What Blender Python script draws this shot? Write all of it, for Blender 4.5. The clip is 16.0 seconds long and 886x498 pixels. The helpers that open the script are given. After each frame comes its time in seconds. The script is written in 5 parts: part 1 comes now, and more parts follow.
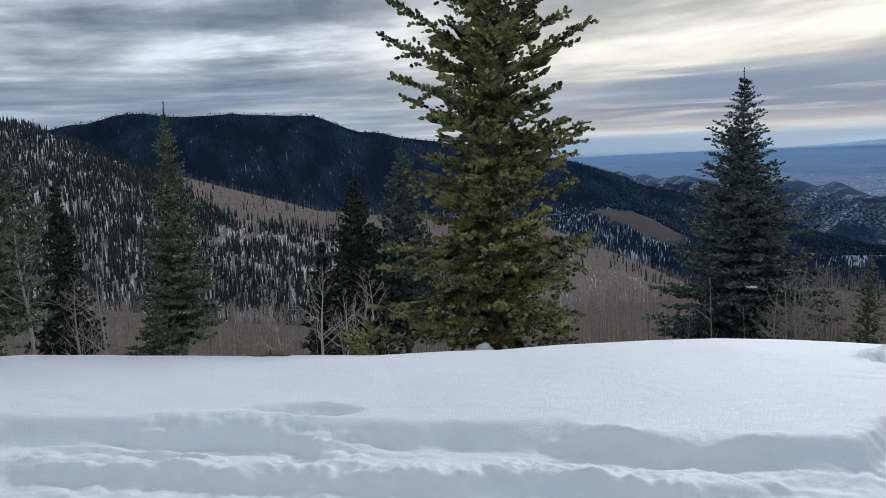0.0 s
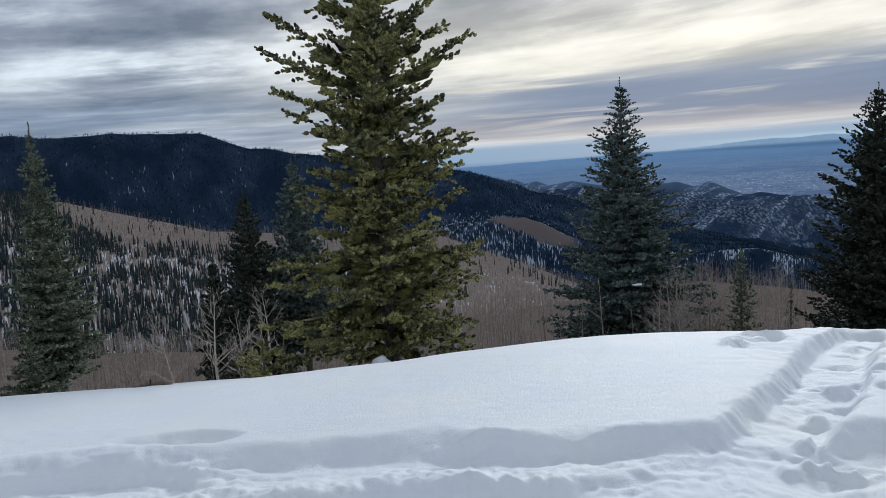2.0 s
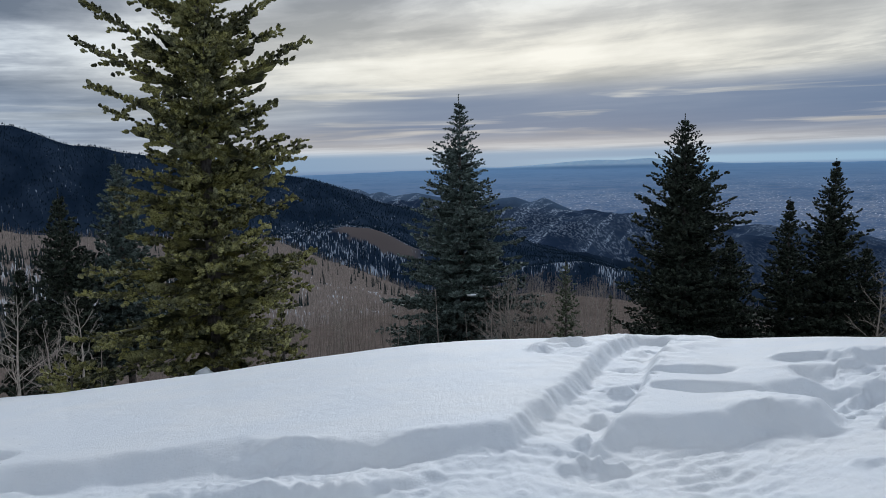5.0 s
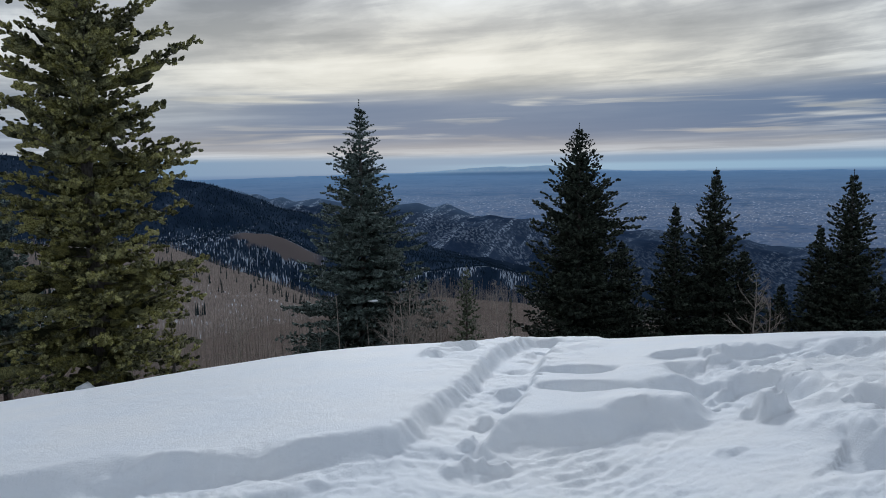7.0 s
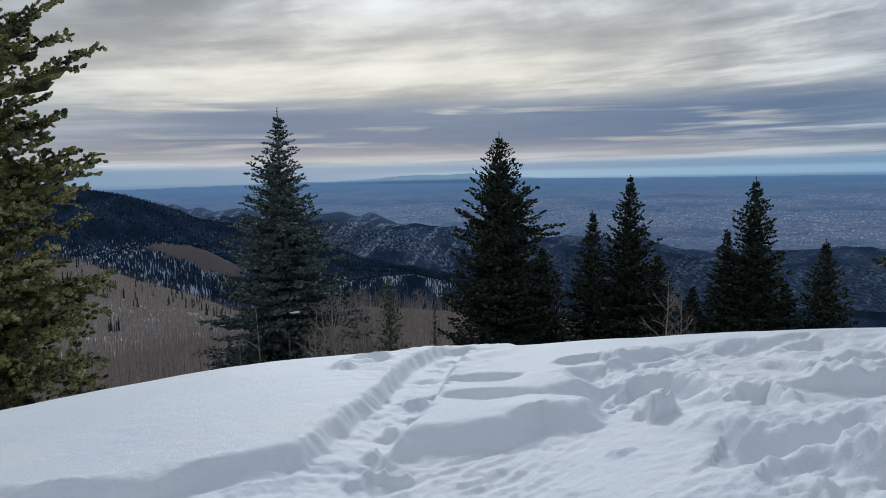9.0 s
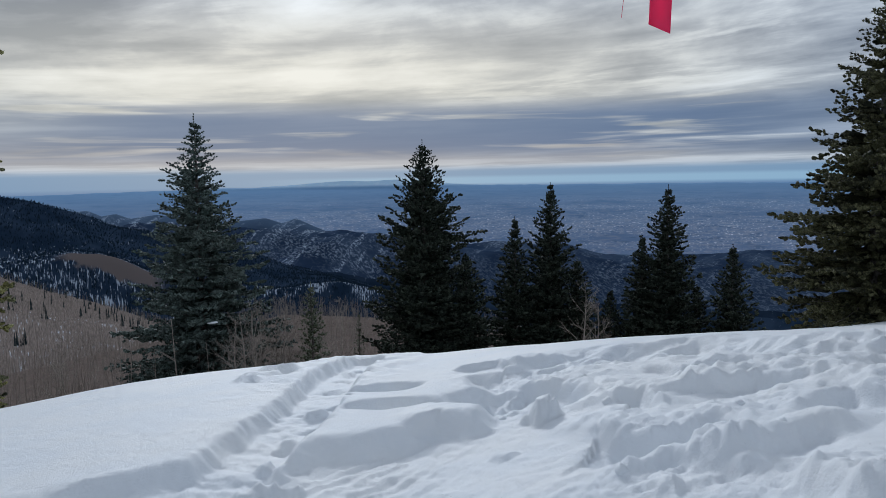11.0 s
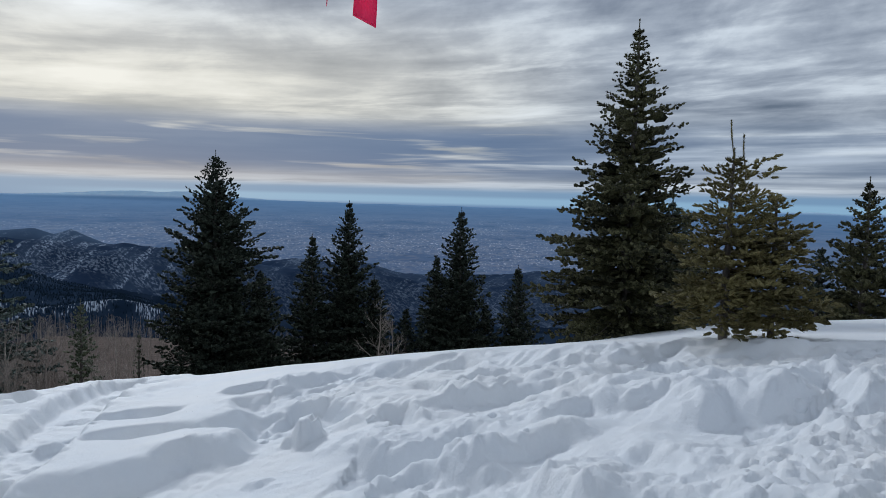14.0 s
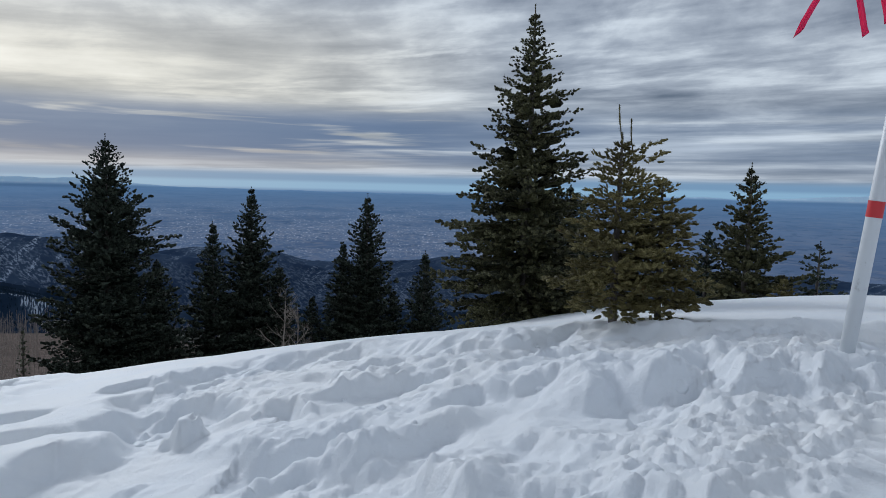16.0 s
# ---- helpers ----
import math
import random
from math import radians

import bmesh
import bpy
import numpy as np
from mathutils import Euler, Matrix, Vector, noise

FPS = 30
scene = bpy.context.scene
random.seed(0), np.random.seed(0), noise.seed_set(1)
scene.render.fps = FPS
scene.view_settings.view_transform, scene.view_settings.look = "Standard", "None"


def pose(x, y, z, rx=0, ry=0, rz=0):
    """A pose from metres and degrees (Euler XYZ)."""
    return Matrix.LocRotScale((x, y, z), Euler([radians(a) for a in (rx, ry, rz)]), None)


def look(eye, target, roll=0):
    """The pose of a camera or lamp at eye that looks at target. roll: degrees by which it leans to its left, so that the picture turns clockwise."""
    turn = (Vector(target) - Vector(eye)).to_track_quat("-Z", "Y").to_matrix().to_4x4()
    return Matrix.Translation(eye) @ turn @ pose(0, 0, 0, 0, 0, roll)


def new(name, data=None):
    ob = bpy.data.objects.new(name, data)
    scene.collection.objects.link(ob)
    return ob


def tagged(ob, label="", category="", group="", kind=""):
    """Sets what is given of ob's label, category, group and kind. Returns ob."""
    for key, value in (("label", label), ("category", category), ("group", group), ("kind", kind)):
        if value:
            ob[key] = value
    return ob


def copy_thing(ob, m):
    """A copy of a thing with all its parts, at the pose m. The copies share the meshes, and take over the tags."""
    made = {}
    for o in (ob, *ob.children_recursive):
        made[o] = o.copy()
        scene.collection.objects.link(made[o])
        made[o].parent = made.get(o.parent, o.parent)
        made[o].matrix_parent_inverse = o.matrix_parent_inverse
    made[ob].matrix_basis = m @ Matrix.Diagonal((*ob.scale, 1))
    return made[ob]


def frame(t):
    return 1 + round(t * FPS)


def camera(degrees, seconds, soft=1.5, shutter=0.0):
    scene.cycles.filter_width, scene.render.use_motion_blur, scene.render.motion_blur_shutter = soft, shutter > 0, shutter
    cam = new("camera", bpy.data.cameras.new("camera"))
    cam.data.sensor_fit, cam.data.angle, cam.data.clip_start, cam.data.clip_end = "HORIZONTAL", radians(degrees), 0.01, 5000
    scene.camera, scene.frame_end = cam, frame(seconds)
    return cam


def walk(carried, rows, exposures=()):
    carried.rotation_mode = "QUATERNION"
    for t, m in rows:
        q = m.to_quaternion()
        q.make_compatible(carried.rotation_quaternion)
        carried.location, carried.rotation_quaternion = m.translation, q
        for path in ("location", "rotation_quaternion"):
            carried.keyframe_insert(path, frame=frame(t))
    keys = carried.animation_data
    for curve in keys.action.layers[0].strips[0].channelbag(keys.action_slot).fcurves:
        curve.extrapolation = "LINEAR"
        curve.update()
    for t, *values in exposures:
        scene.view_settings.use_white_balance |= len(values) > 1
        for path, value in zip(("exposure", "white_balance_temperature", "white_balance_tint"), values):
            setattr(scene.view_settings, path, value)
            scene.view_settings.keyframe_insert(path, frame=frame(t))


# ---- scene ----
cam = camera(64.0, 16.0, soft=0.7)
PATH = [
    (0, (0.178, -0.435, 1.689), (0.14, 1.547, 1.424), -2.0),
    (0.5, (0.225, -0.443, 1.684), (0.246, 1.54, 1.425), -2.7),
    (1, (0.258, -0.457, 1.68), (0.347, 1.525, 1.424), -3.2),
    (1.5, (0.307, -0.452, 1.674), (0.473, 1.526, 1.423), -3.6),
    (2, (0.353, -0.462, 1.679), (0.599, 1.508, 1.434), -3.9),
    (2.5, (0.395, -0.478, 1.686), (0.722, 1.481, 1.449), -4.1),
    (3, (0.451, -0.482, 1.676), (0.854, 1.463, 1.444), -3.9),
    (3.5, (0.491, -0.484, 1.668), (0.965, 1.445, 1.437), -3.4),
    (4, (0.518, -0.52, 1.671), (1.058, 1.392, 1.437), -2.7),
    (6.5, (0.678, -0.624, 1.659), (1.542, 1.165, 1.428), -0.7),
    (7, (0.697, -0.637, 1.663), (1.619, 1.124, 1.436), -0.9),
    (7.5, (0.732, -0.67, 1.664), (1.708, 1.062, 1.44), -1.0),
    (8, (0.766, -0.684, 1.671), (1.79, 1.02, 1.451), -1.2),
    (8.5, (0.794, -0.715, 1.684), (1.861, 0.963, 1.47), -1.2),
    (11, (0.931, -1.032, 1.767), (2.201, 0.5, 1.573), -1.0),
    (11.5, (0.993, -1.048, 1.775), (2.329, 0.428, 1.582), -0.7),
    (12, (1.053, -1.058, 1.757), (2.465, 0.348, 1.574), -0.0),
    (12.5, (1.1, -1.065, 1.745), (2.582, 0.267, 1.57), 0.4),
    (13, (1.138, -1.081, 1.738), (2.685, 0.175, 1.574), 0.8),
    (13.5, (1.17, -1.098, 1.734), (2.773, 0.089, 1.582), 1.2),
    (14, (1.21, -1.105, 1.723), (2.859, 0.019, 1.583), 1.5),
    (14.5, (1.253, -1.111, 1.725), (2.942, -0.047, 1.59), 1.8),
    (15, (1.299, -1.121, 1.718), (3.021, -0.113, 1.577), 1.7),
    (15.5, (1.344, -1.125, 1.714), (3.098, -0.175, 1.561), 1.7),
    (16, (1.408, -1.128, 1.717), (3.186, -0.229, 1.544), 1.4),
]
walk(cam, [(t, look(eye, target, roll)) for t, eye, target, roll in PATH], [(0, 0.12, 5700, 8), (4, 0.02, 5680, 8), (7, -0.15, 5650, 8), (9, -0.15, 5620, 8), (12, -0.15, 5600, 8), (16, -0.12, 5600, 8)])

# ---- daylight: high broken cloud, the sun behind it ahead of the camera ----
SUN_AZ, SUN_EL = 28.0, 25.0
sun_way = Vector((math.sin(radians(SUN_AZ)) * math.cos(radians(SUN_EL)), math.cos(radians(SUN_AZ)) * math.cos(radians(SUN_EL)), math.sin(radians(SUN_EL))))
sun = new("sun", bpy.data.lights.new("sun", "SUN"))
sun.data.energy, sun.data.angle, sun.data.color = 1.35, radians(11), (1.0, 0.95, 0.88)
sun.matrix_world = look(sun_way * 50, (0, 0, 0))


class Nodes:
    """A short hand for node trees."""

    def __init__(self, tree):
        self.tree = tree
        tree.nodes.clear()

    def add(self, kind, inputs=(), **settings):
        n = self.tree.nodes.new(kind)
        for k, v in settings.items():
            setattr(n, k, v)
        for k, v in dict(inputs).items():
            if isinstance(v, bpy.types.NodeSocket):
                self.tree.links.new(v, n.inputs[k])
            else:
                n.inputs[k].default_value = v
        return n

    def math(self, op, a, b=0.0, c=0.0, clamp=False):
        return self.add("ShaderNodeMath", {0: a, 1: b, 2: c}, operation=op, use_clamp=clamp).outputs[0]

    def noise(self, vector, scale, detail=4.0, rough=0.55, distortion=0.0):
        return self.add("ShaderNodeTexNoise", {"Vector": vector, "Scale": scale, "Detail": detail, "Roughness": rough, "Distortion": distortion}).outputs[0]

    def ramp(self, fac, *stops, mode="LINEAR"):
        n = self.add("ShaderNodeValToRGB", {0: fac})
        n.color_ramp.interpolation = mode
        e = n.color_ramp.elements
        while len(e) < len(stops):
            e.new(0.5)
        for el, (p, c) in zip(e, stops):
            el.position = p
            el.color = (*c, 1) if not isinstance(c, (int, float)) else (c, c, c, 1)
        return n.outputs[0]

    def mix(self, fac, a, b, blend="MIX"):
        n = self.add("ShaderNodeMix", data_type="RGBA", blend_type=blend)
        for k, v in ((0, fac), (6, a), (7, b)):
            if isinstance(v, bpy.types.NodeSocket):
                self.tree.links.new(v, n.inputs[k])
            else:
                n.inputs[k].default_value = v if k == 0 else (*v, 1)
        return n.outputs[2]

    def band(self, value, lo, hi):
        return self.add("ShaderNodeMapRange", {0: value, 1: lo, 2: hi}, interpolation_type="SMOOTHSTEP").outputs[0]


world = bpy.data.worlds.new("sky")
scene.world = world
world.use_nodes = True
N = Nodes(world.node_tree)
way = N.add("ShaderNodeTexCoord").outputs["Generated"]
xyz = N.add("ShaderNodeSeparateXYZ", {0: way}).outputs
up = N.math("MAXIMUM", xyz[2], 0.0)
low = N.math("ADD", up, 0.10)
# cloud streets run across the view, rising a little to one side
along_street = N.math("MULTIPLY", N.math("ARCTAN2", xyz[0], xyz[1]), 2.5)
over_street = N.math("MULTIPLY_ADD", along_street, 0.38, N.math("DIVIDE", 1.1, low))
street = N.add("ShaderNodeCombineXYZ", {0: along_street, 1: over_street, 2: 0.0}).outputs[0]
bulk = N.noise(N.add("ShaderNodeMapping", {0: street, 1: (1.9, 7.4, 0)}).outputs[0], 0.7, 3.0, 0.5, 0.6)
cloud = N.noise(N.add("ShaderNodeMapping", {0: street, 1: (5.3, 2.1, 0)}).outputs[0], 1.1, 6.0, 0.52, 0.5)
billow = N.noise(N.add("ShaderNodeCombineXYZ", {0: N.math("MULTIPLY", along_street, 2.2), 1: over_street, 2: 3.0}).outputs[0], 1.3, 7.0, 0.58, 0.3)
wisps = N.noise(N.add("ShaderNodeMapping", {0: street, 1: (0.3, 4.1, 0), 3: (0.7, 1.3, 1.0)}).outputs[0], 2.2, 6.0, 0.55, 0.4)
cover = N.math("ADD", N.math("ADD", N.math("MULTIPLY", cloud, 0.36), N.math("MULTIPLY", wisps, 0.16)), N.math("MULTIPLY_ADD", bulk, 0.26, N.math("MULTIPLY", billow, 0.22)))
# thick and thin parts of the sheet: bearing, elevation, half widths, slope, thinness
THICK = [(-25, 10.5, 7, 1.3, 0, -0.06), (-9, 12.4, 6, 1.8, 0, -0.07), (-17, 6.8, 8, 1.5, -0.05, -0.065), (-5, 5.2, 6, 0.9, 0, -0.045), (18, 10.6, 7, 0.8, 0.03, -0.06), (54, 8.0, 9, 0.8, 0.04, -0.055), (64, 10, 4, 0.6, 0.05, -0.04), (52, 13.6, 15, 1.4, 0.02, -0.025), (76, 8, 6, 1.0, -0.02, -0.05)]
THIN = [(-13, 8.8, 6, 0.8, 0.03, 0.055), (31, 8.4, 13, 2.2, 0, 0.05), (60, 10.6, 7, 0.6, 0.08, 0.055), (14, 7.6, 6, 1.5, 0, 0.045), (86, 10.3, 6, 1.0, 0, 0.04), (74, 3.4, 7, 0.5, 0, 0.05), (46, 6.8, 16, 0.8, 0, 0.045)]
bearing = N.math("MULTIPLY", N.math("ARCTAN2", xyz[0], xyz[1]), 57.2958)
ragged = N.noise(street, 2.6, 4.0, 0.6)
height = N.math("MULTIPLY_ADD", N.math("SUBTRACT", ragged, 0.5), 5.0, N.math("MULTIPLY", N.math("ARCSINE", xyz[2]), 57.2958))
for b0, e0, wide, tall, slope, much in THICK + THIN:
    db = N.math("SUBTRACT", bearing, b0)
    de = N.math("DIVIDE", N.math("MULTIPLY_ADD", db, -slope, N.math("SUBTRACT", height, e0)), tall)
    db = N.math("DIVIDE", db, wide)
    fall = N.math("POWER", 2.71828, N.math("MULTIPLY", N.math("MULTIPLY_ADD", db, db, N.math("MULTIPLY", de, de)), -1.0))
    cover = N.math("MULTIPLY_ADD", fall, much, cover)
grey = N.ramp(cover, (0.395, (0.14, 0.16, 0.195)), (0.455, (0.275, 0.29, 0.32)), (0.505, (0.45, 0.46, 0.475)), (0.552, (0.72, 0.72, 0.70)), (0.625, (0.96, 0.96, 0.94)))
grey = N.mix(N.math("MULTIPLY", N.band(xyz[2], 0.13, 0.05), 0.35), grey, (0.38, 0.42, 0.47))
# towards the hidden sun, low down, the cloud is thinner and cream
az_sun = N.add("ShaderNodeVectorMath", {0: way, 1: (math.sin(radians(29)), math.cos(radians(29)), 0.1)}, operation="DOT_PRODUCT").outputs["Value"]
glow = N.math("MULTIPLY", N.band(az_sun, 0.72, 1.0), N.math("MULTIPLY", N.band(xyz[2], 0.035, 0.09), N.band(xyz[2], 0.30, 0.15)))
warm = N.mix(1.0, grey, (1.24, 1.10, 0.90), "MULTIPLY")
sky = N.mix(glow, grey, N.mix(0.42, warm, (0.80, 0.71, 0.56)))
# a slate layer over the horizon with peach gaps, its lower edge clear and pale blue
sheet = N.noise(N.add("ShaderNodeMapping", {0: way, 3: (2.2, 2.2, 42.0)}).outputs[0], 1.5, 4.0, 0.5, 0.3)
slate = N.math("MULTIPLY", N.math("MULTIPLY", N.band(xyz[2], 0.012, 0.050), N.band(xyz[2], 0.120, 0.082)), N.band(sheet, 0.33, 0.50))
peach = N.math("MULTIPLY", N.math("MULTIPLY", N.band(xyz[2], 0.012, 0.03), N.band(xyz[2], 0.075, 0.045)), N.band(az_sun, 0.80, 0.97))
sky = N.mix(N.math("MULTIPLY", peach, 0.45), sky, (0.60, 0.49, 0.40))
sky = N.mix(N.math("MULTIPLY", slate, N.math("MULTIPLY_ADD", N.math("MULTIPLY", N.band(bearing, 80.0, 56.0), N.band(bearing, 2.0, 20.0)), 0.55, 0.33)), sky, (0.075, 0.135, 0.255))
sky = N.mix(N.band(xyz[2], 0.022, 0.010), sky, (0.21, 0.33, 0.46))
sky = N.mix(N.math("MULTIPLY", N.band(xyz[2], 0.007, 0.001), N.band(bearing, 22.0, 36.0)), sky, (0.30, 0.46, 0.58))
sky = N.mix(N.band(xyz[2], -0.004, -0.010), sky, (0.14, 0.25, 0.40))
nishita = N.add("ShaderNodeTexSky", sky_type="NISHITA", sun_disc=False, sun_elevation=radians(SUN_EL), sun_rotation=radians(SUN_AZ))
clear = N.add("ShaderNodeBackground", {0: nishita.outputs[0], 1: 0.08}).outputs[0]
clouds = N.add("ShaderNodeBackground", {0: sky, 1: 1.0}).outputs[0]
both = N.add("ShaderNodeMixShader", {0: 0.93, 1: clear, 2: clouds}).outputs[0]
N.add("ShaderNodeOutputWorld", {0: both})


# ---- materials ----
def material(name):
    m = bpy.data.materials.new(name)
    m.use_nodes = True
    n = Nodes(m.node_tree)
    n.place = n.add("ShaderNodeNewGeometry").outputs["Position"]
    return m, n


def finish(n, colour, rough=0.8, bump=None, depth=0.02, strength=0.5, **more):
    values = {"Base Color": colour if isinstance(colour, bpy.types.NodeSocket) else (*colour, 1), "Roughness": rough}
    values.update({k.replace("_", " "): v for k, v in more.items()})
    if bump is not None:
        values["Normal"] = n.add("ShaderNodeBump", {"Height": bump, "Distance": depth, "Strength": strength}).outputs[0]
    shader = n.add("ShaderNodeBsdfPrincipled", values).outputs[0]
    n.add("ShaderNodeOutputMaterial", {0: shader})


def snow_material():
    m, n = material("snow")
    crust = n.noise(n.place, 55.0, 5.0, 0.7)
    soft = n.noise(n.place, 7.0, 4.0, 0.55)
    dust = n.noise(n.place, 1.1, 5.0, 0.6)
    colour = n.mix(n.band(dust, 0.35, 0.7), (0.83, 0.86, 0.90), (0.88, 0.89, 0.90))
    glint = n.band(n.add("ShaderNodeTexVoronoi", {"Vector": n.place, "Scale": 130.0}, feature="F1").outputs["Color"], 0.93, 0.97)
    height = n.math("ADD", n.math("MULTIPLY", crust, 0.6), soft)
    finish(n, colour, n.math("SUBTRACT", 0.62, n.math("MULTIPLY", glint, 0.4)), height, 0.03, 0.45)
    return m


def needle_material(name, dark, light, tip, gloss=0.12, grain=0.0):
    """Needles: light patches and dark ones painted as shade among the sprays, paler tips; grain is the number of needle
    rows in a metre.
    """
    m, n = material(name)
    patch = n.noise(n.place, 2.2, 3.0, 0.55)
    each = n.add("ShaderNodeNewGeometry").outputs["Random Per Island"]
    # the dark tone is deepened to stand for self-shade inside the crown
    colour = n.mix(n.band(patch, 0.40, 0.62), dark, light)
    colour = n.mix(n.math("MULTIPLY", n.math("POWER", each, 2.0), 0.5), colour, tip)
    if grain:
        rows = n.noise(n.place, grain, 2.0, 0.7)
        # gaps between needle rows, their shade painted in
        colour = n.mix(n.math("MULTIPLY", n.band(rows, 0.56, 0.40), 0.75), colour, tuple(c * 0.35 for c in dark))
    finish(n, colour, 0.62, Specular_IOR_Level=gloss)
    return m


def bark_material(name, dark, light):
    m, n = material(name)
    long = n.add("ShaderNodeMapping", {0: n.place, 3: (9.0, 9.0, 2.0)}).outputs[0]
    flake = n.noise(long, 3.0, 5.0, 0.65)
    colour = n.mix(n.band(flake, 0.35, 0.65), dark, light)
    finish(n, colour, 0.9, flake, 0.03, 0.7)
    return m


def cover_material(name, floor, brush, snow, scale, amount):
    """Open slopes: bare brush, earth and lying snow at two scales."""
    m, n = material(name)
    wide, fine = n.noise(n.place, scale, 5.0, 0.6, 0.4), n.noise(n.place, scale * 7, 5.0, 0.65)
    base = n.mix(n.band(fine, 0.3, 0.7), floor, brush)
    snowy = n.math("MULTIPLY", n.band(n.math("ADD", n.math("MULTIPLY", wide, 0.6), n.math("MULTIPLY", fine, 0.4)), amount, amount + 0.06), 0.9)
    finish(n, n.mix(snowy, base, snow), 0.95, fine, 0.3, 0.4, Specular_IOR_Level=0.0)
    return m


SNOW = snow_material()
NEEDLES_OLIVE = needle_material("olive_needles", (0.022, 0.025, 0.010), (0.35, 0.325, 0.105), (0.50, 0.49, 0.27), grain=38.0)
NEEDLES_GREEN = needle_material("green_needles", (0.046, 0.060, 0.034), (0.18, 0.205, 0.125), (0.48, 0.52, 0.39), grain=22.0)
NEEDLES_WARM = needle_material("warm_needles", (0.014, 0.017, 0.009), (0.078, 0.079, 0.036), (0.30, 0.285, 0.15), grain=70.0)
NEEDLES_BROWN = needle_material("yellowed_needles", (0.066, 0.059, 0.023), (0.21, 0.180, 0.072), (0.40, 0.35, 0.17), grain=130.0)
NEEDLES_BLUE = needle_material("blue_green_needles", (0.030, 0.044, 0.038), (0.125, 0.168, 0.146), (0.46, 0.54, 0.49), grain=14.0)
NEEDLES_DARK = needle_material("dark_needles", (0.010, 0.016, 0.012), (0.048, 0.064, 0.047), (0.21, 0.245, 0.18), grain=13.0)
BARK = bark_material("fir_bark", (0.06, 0.052, 0.046), (0.17, 0.15, 0.135))
ASPEN_BARK = bark_material("aspen_bark", (0.22, 0.19, 0.16), (0.46, 0.41, 0.35))
TWIGS = bark_material("brown_twigs", (0.20, 0.170, 0.148), (0.42, 0.36, 0.31))
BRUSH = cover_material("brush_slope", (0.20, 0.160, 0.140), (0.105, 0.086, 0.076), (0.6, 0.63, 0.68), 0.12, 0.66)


def bearing_nodes(n):
    """Bearing in degrees, distance over ground and tangent of the fall below eye height, from the viewpoint."""
    dx, dy, dz = n.add("ShaderNodeSeparateXYZ", {0: n.place}).outputs
    out = n.math("SQRT", n.math("ADD", n.math("MULTIPLY", dx, dx), n.math("MULTIPLY", dy, dy)))
    return n.math("MULTIPLY", n.math("ARCTAN2", dx, dy), 57.2958), out, n.math("DIVIDE", n.math("SUBTRACT", 1.69, dz), out)


def hillside_material():
    """Leafless aspens on the upper slope, snow showing in upright slits between the trees below."""
    m, n = material("aspen_slope")
    az, out, _ = bearing_nodes(n)
    at = n.add("ShaderNodeCombineXYZ", {0: n.math("MULTIPLY", az, 22.0), 1: out, 2: 0.0}).outputs[0]
    slits = n.noise(n.add("ShaderNodeMapping", {0: at, 3: (0.30, 0.035, 1.0)}).outputs[0], 1.0, 4.0, 0.6)
    patch = n.noise(n.add("ShaderNodeMapping", {0: at, 3: (0.03, 0.016, 1.0)}).outputs[0], 1.0, 3.0, 0.55)
    stems = n.noise(n.add("ShaderNodeMapping", {0: at, 3: (1.1, 0.06, 1.0)}).outputs[0], 1.0, 3.0, 0.6)
    wood = n.mix(n.band(stems, 0.3, 0.7), (0.11, 0.093, 0.086), (0.27, 0.225, 0.20))
    upper = n.math("MULTIPLY", n.band(az, -22.5, -20.5), n.band(n.math("ADD", out, n.math("MULTIPLY", n.math("SUBTRACT", patch, 0.5), 160.0)), 500.0, 570.0))
    high = n.math("MULTIPLY", n.band(az, -27.0, -29.5), n.band(out, 610.0, 660.0))
    open_ = n.math("ADD", n.math("MULTIPLY_ADD", upper, -0.21, n.math("MULTIPLY", high, 0.22)), n.math("MULTIPLY", n.math("SUBTRACT", patch, 0.5), 0.35))
    lying = n.band(n.math("SUBTRACT", n.math("ADD", slits, open_), n.math("MULTIPLY", n.band(az, -4.0, 4.0), 0.10)), 0.49, 0.60)
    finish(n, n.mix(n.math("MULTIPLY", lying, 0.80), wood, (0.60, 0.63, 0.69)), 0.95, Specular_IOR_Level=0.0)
    return m


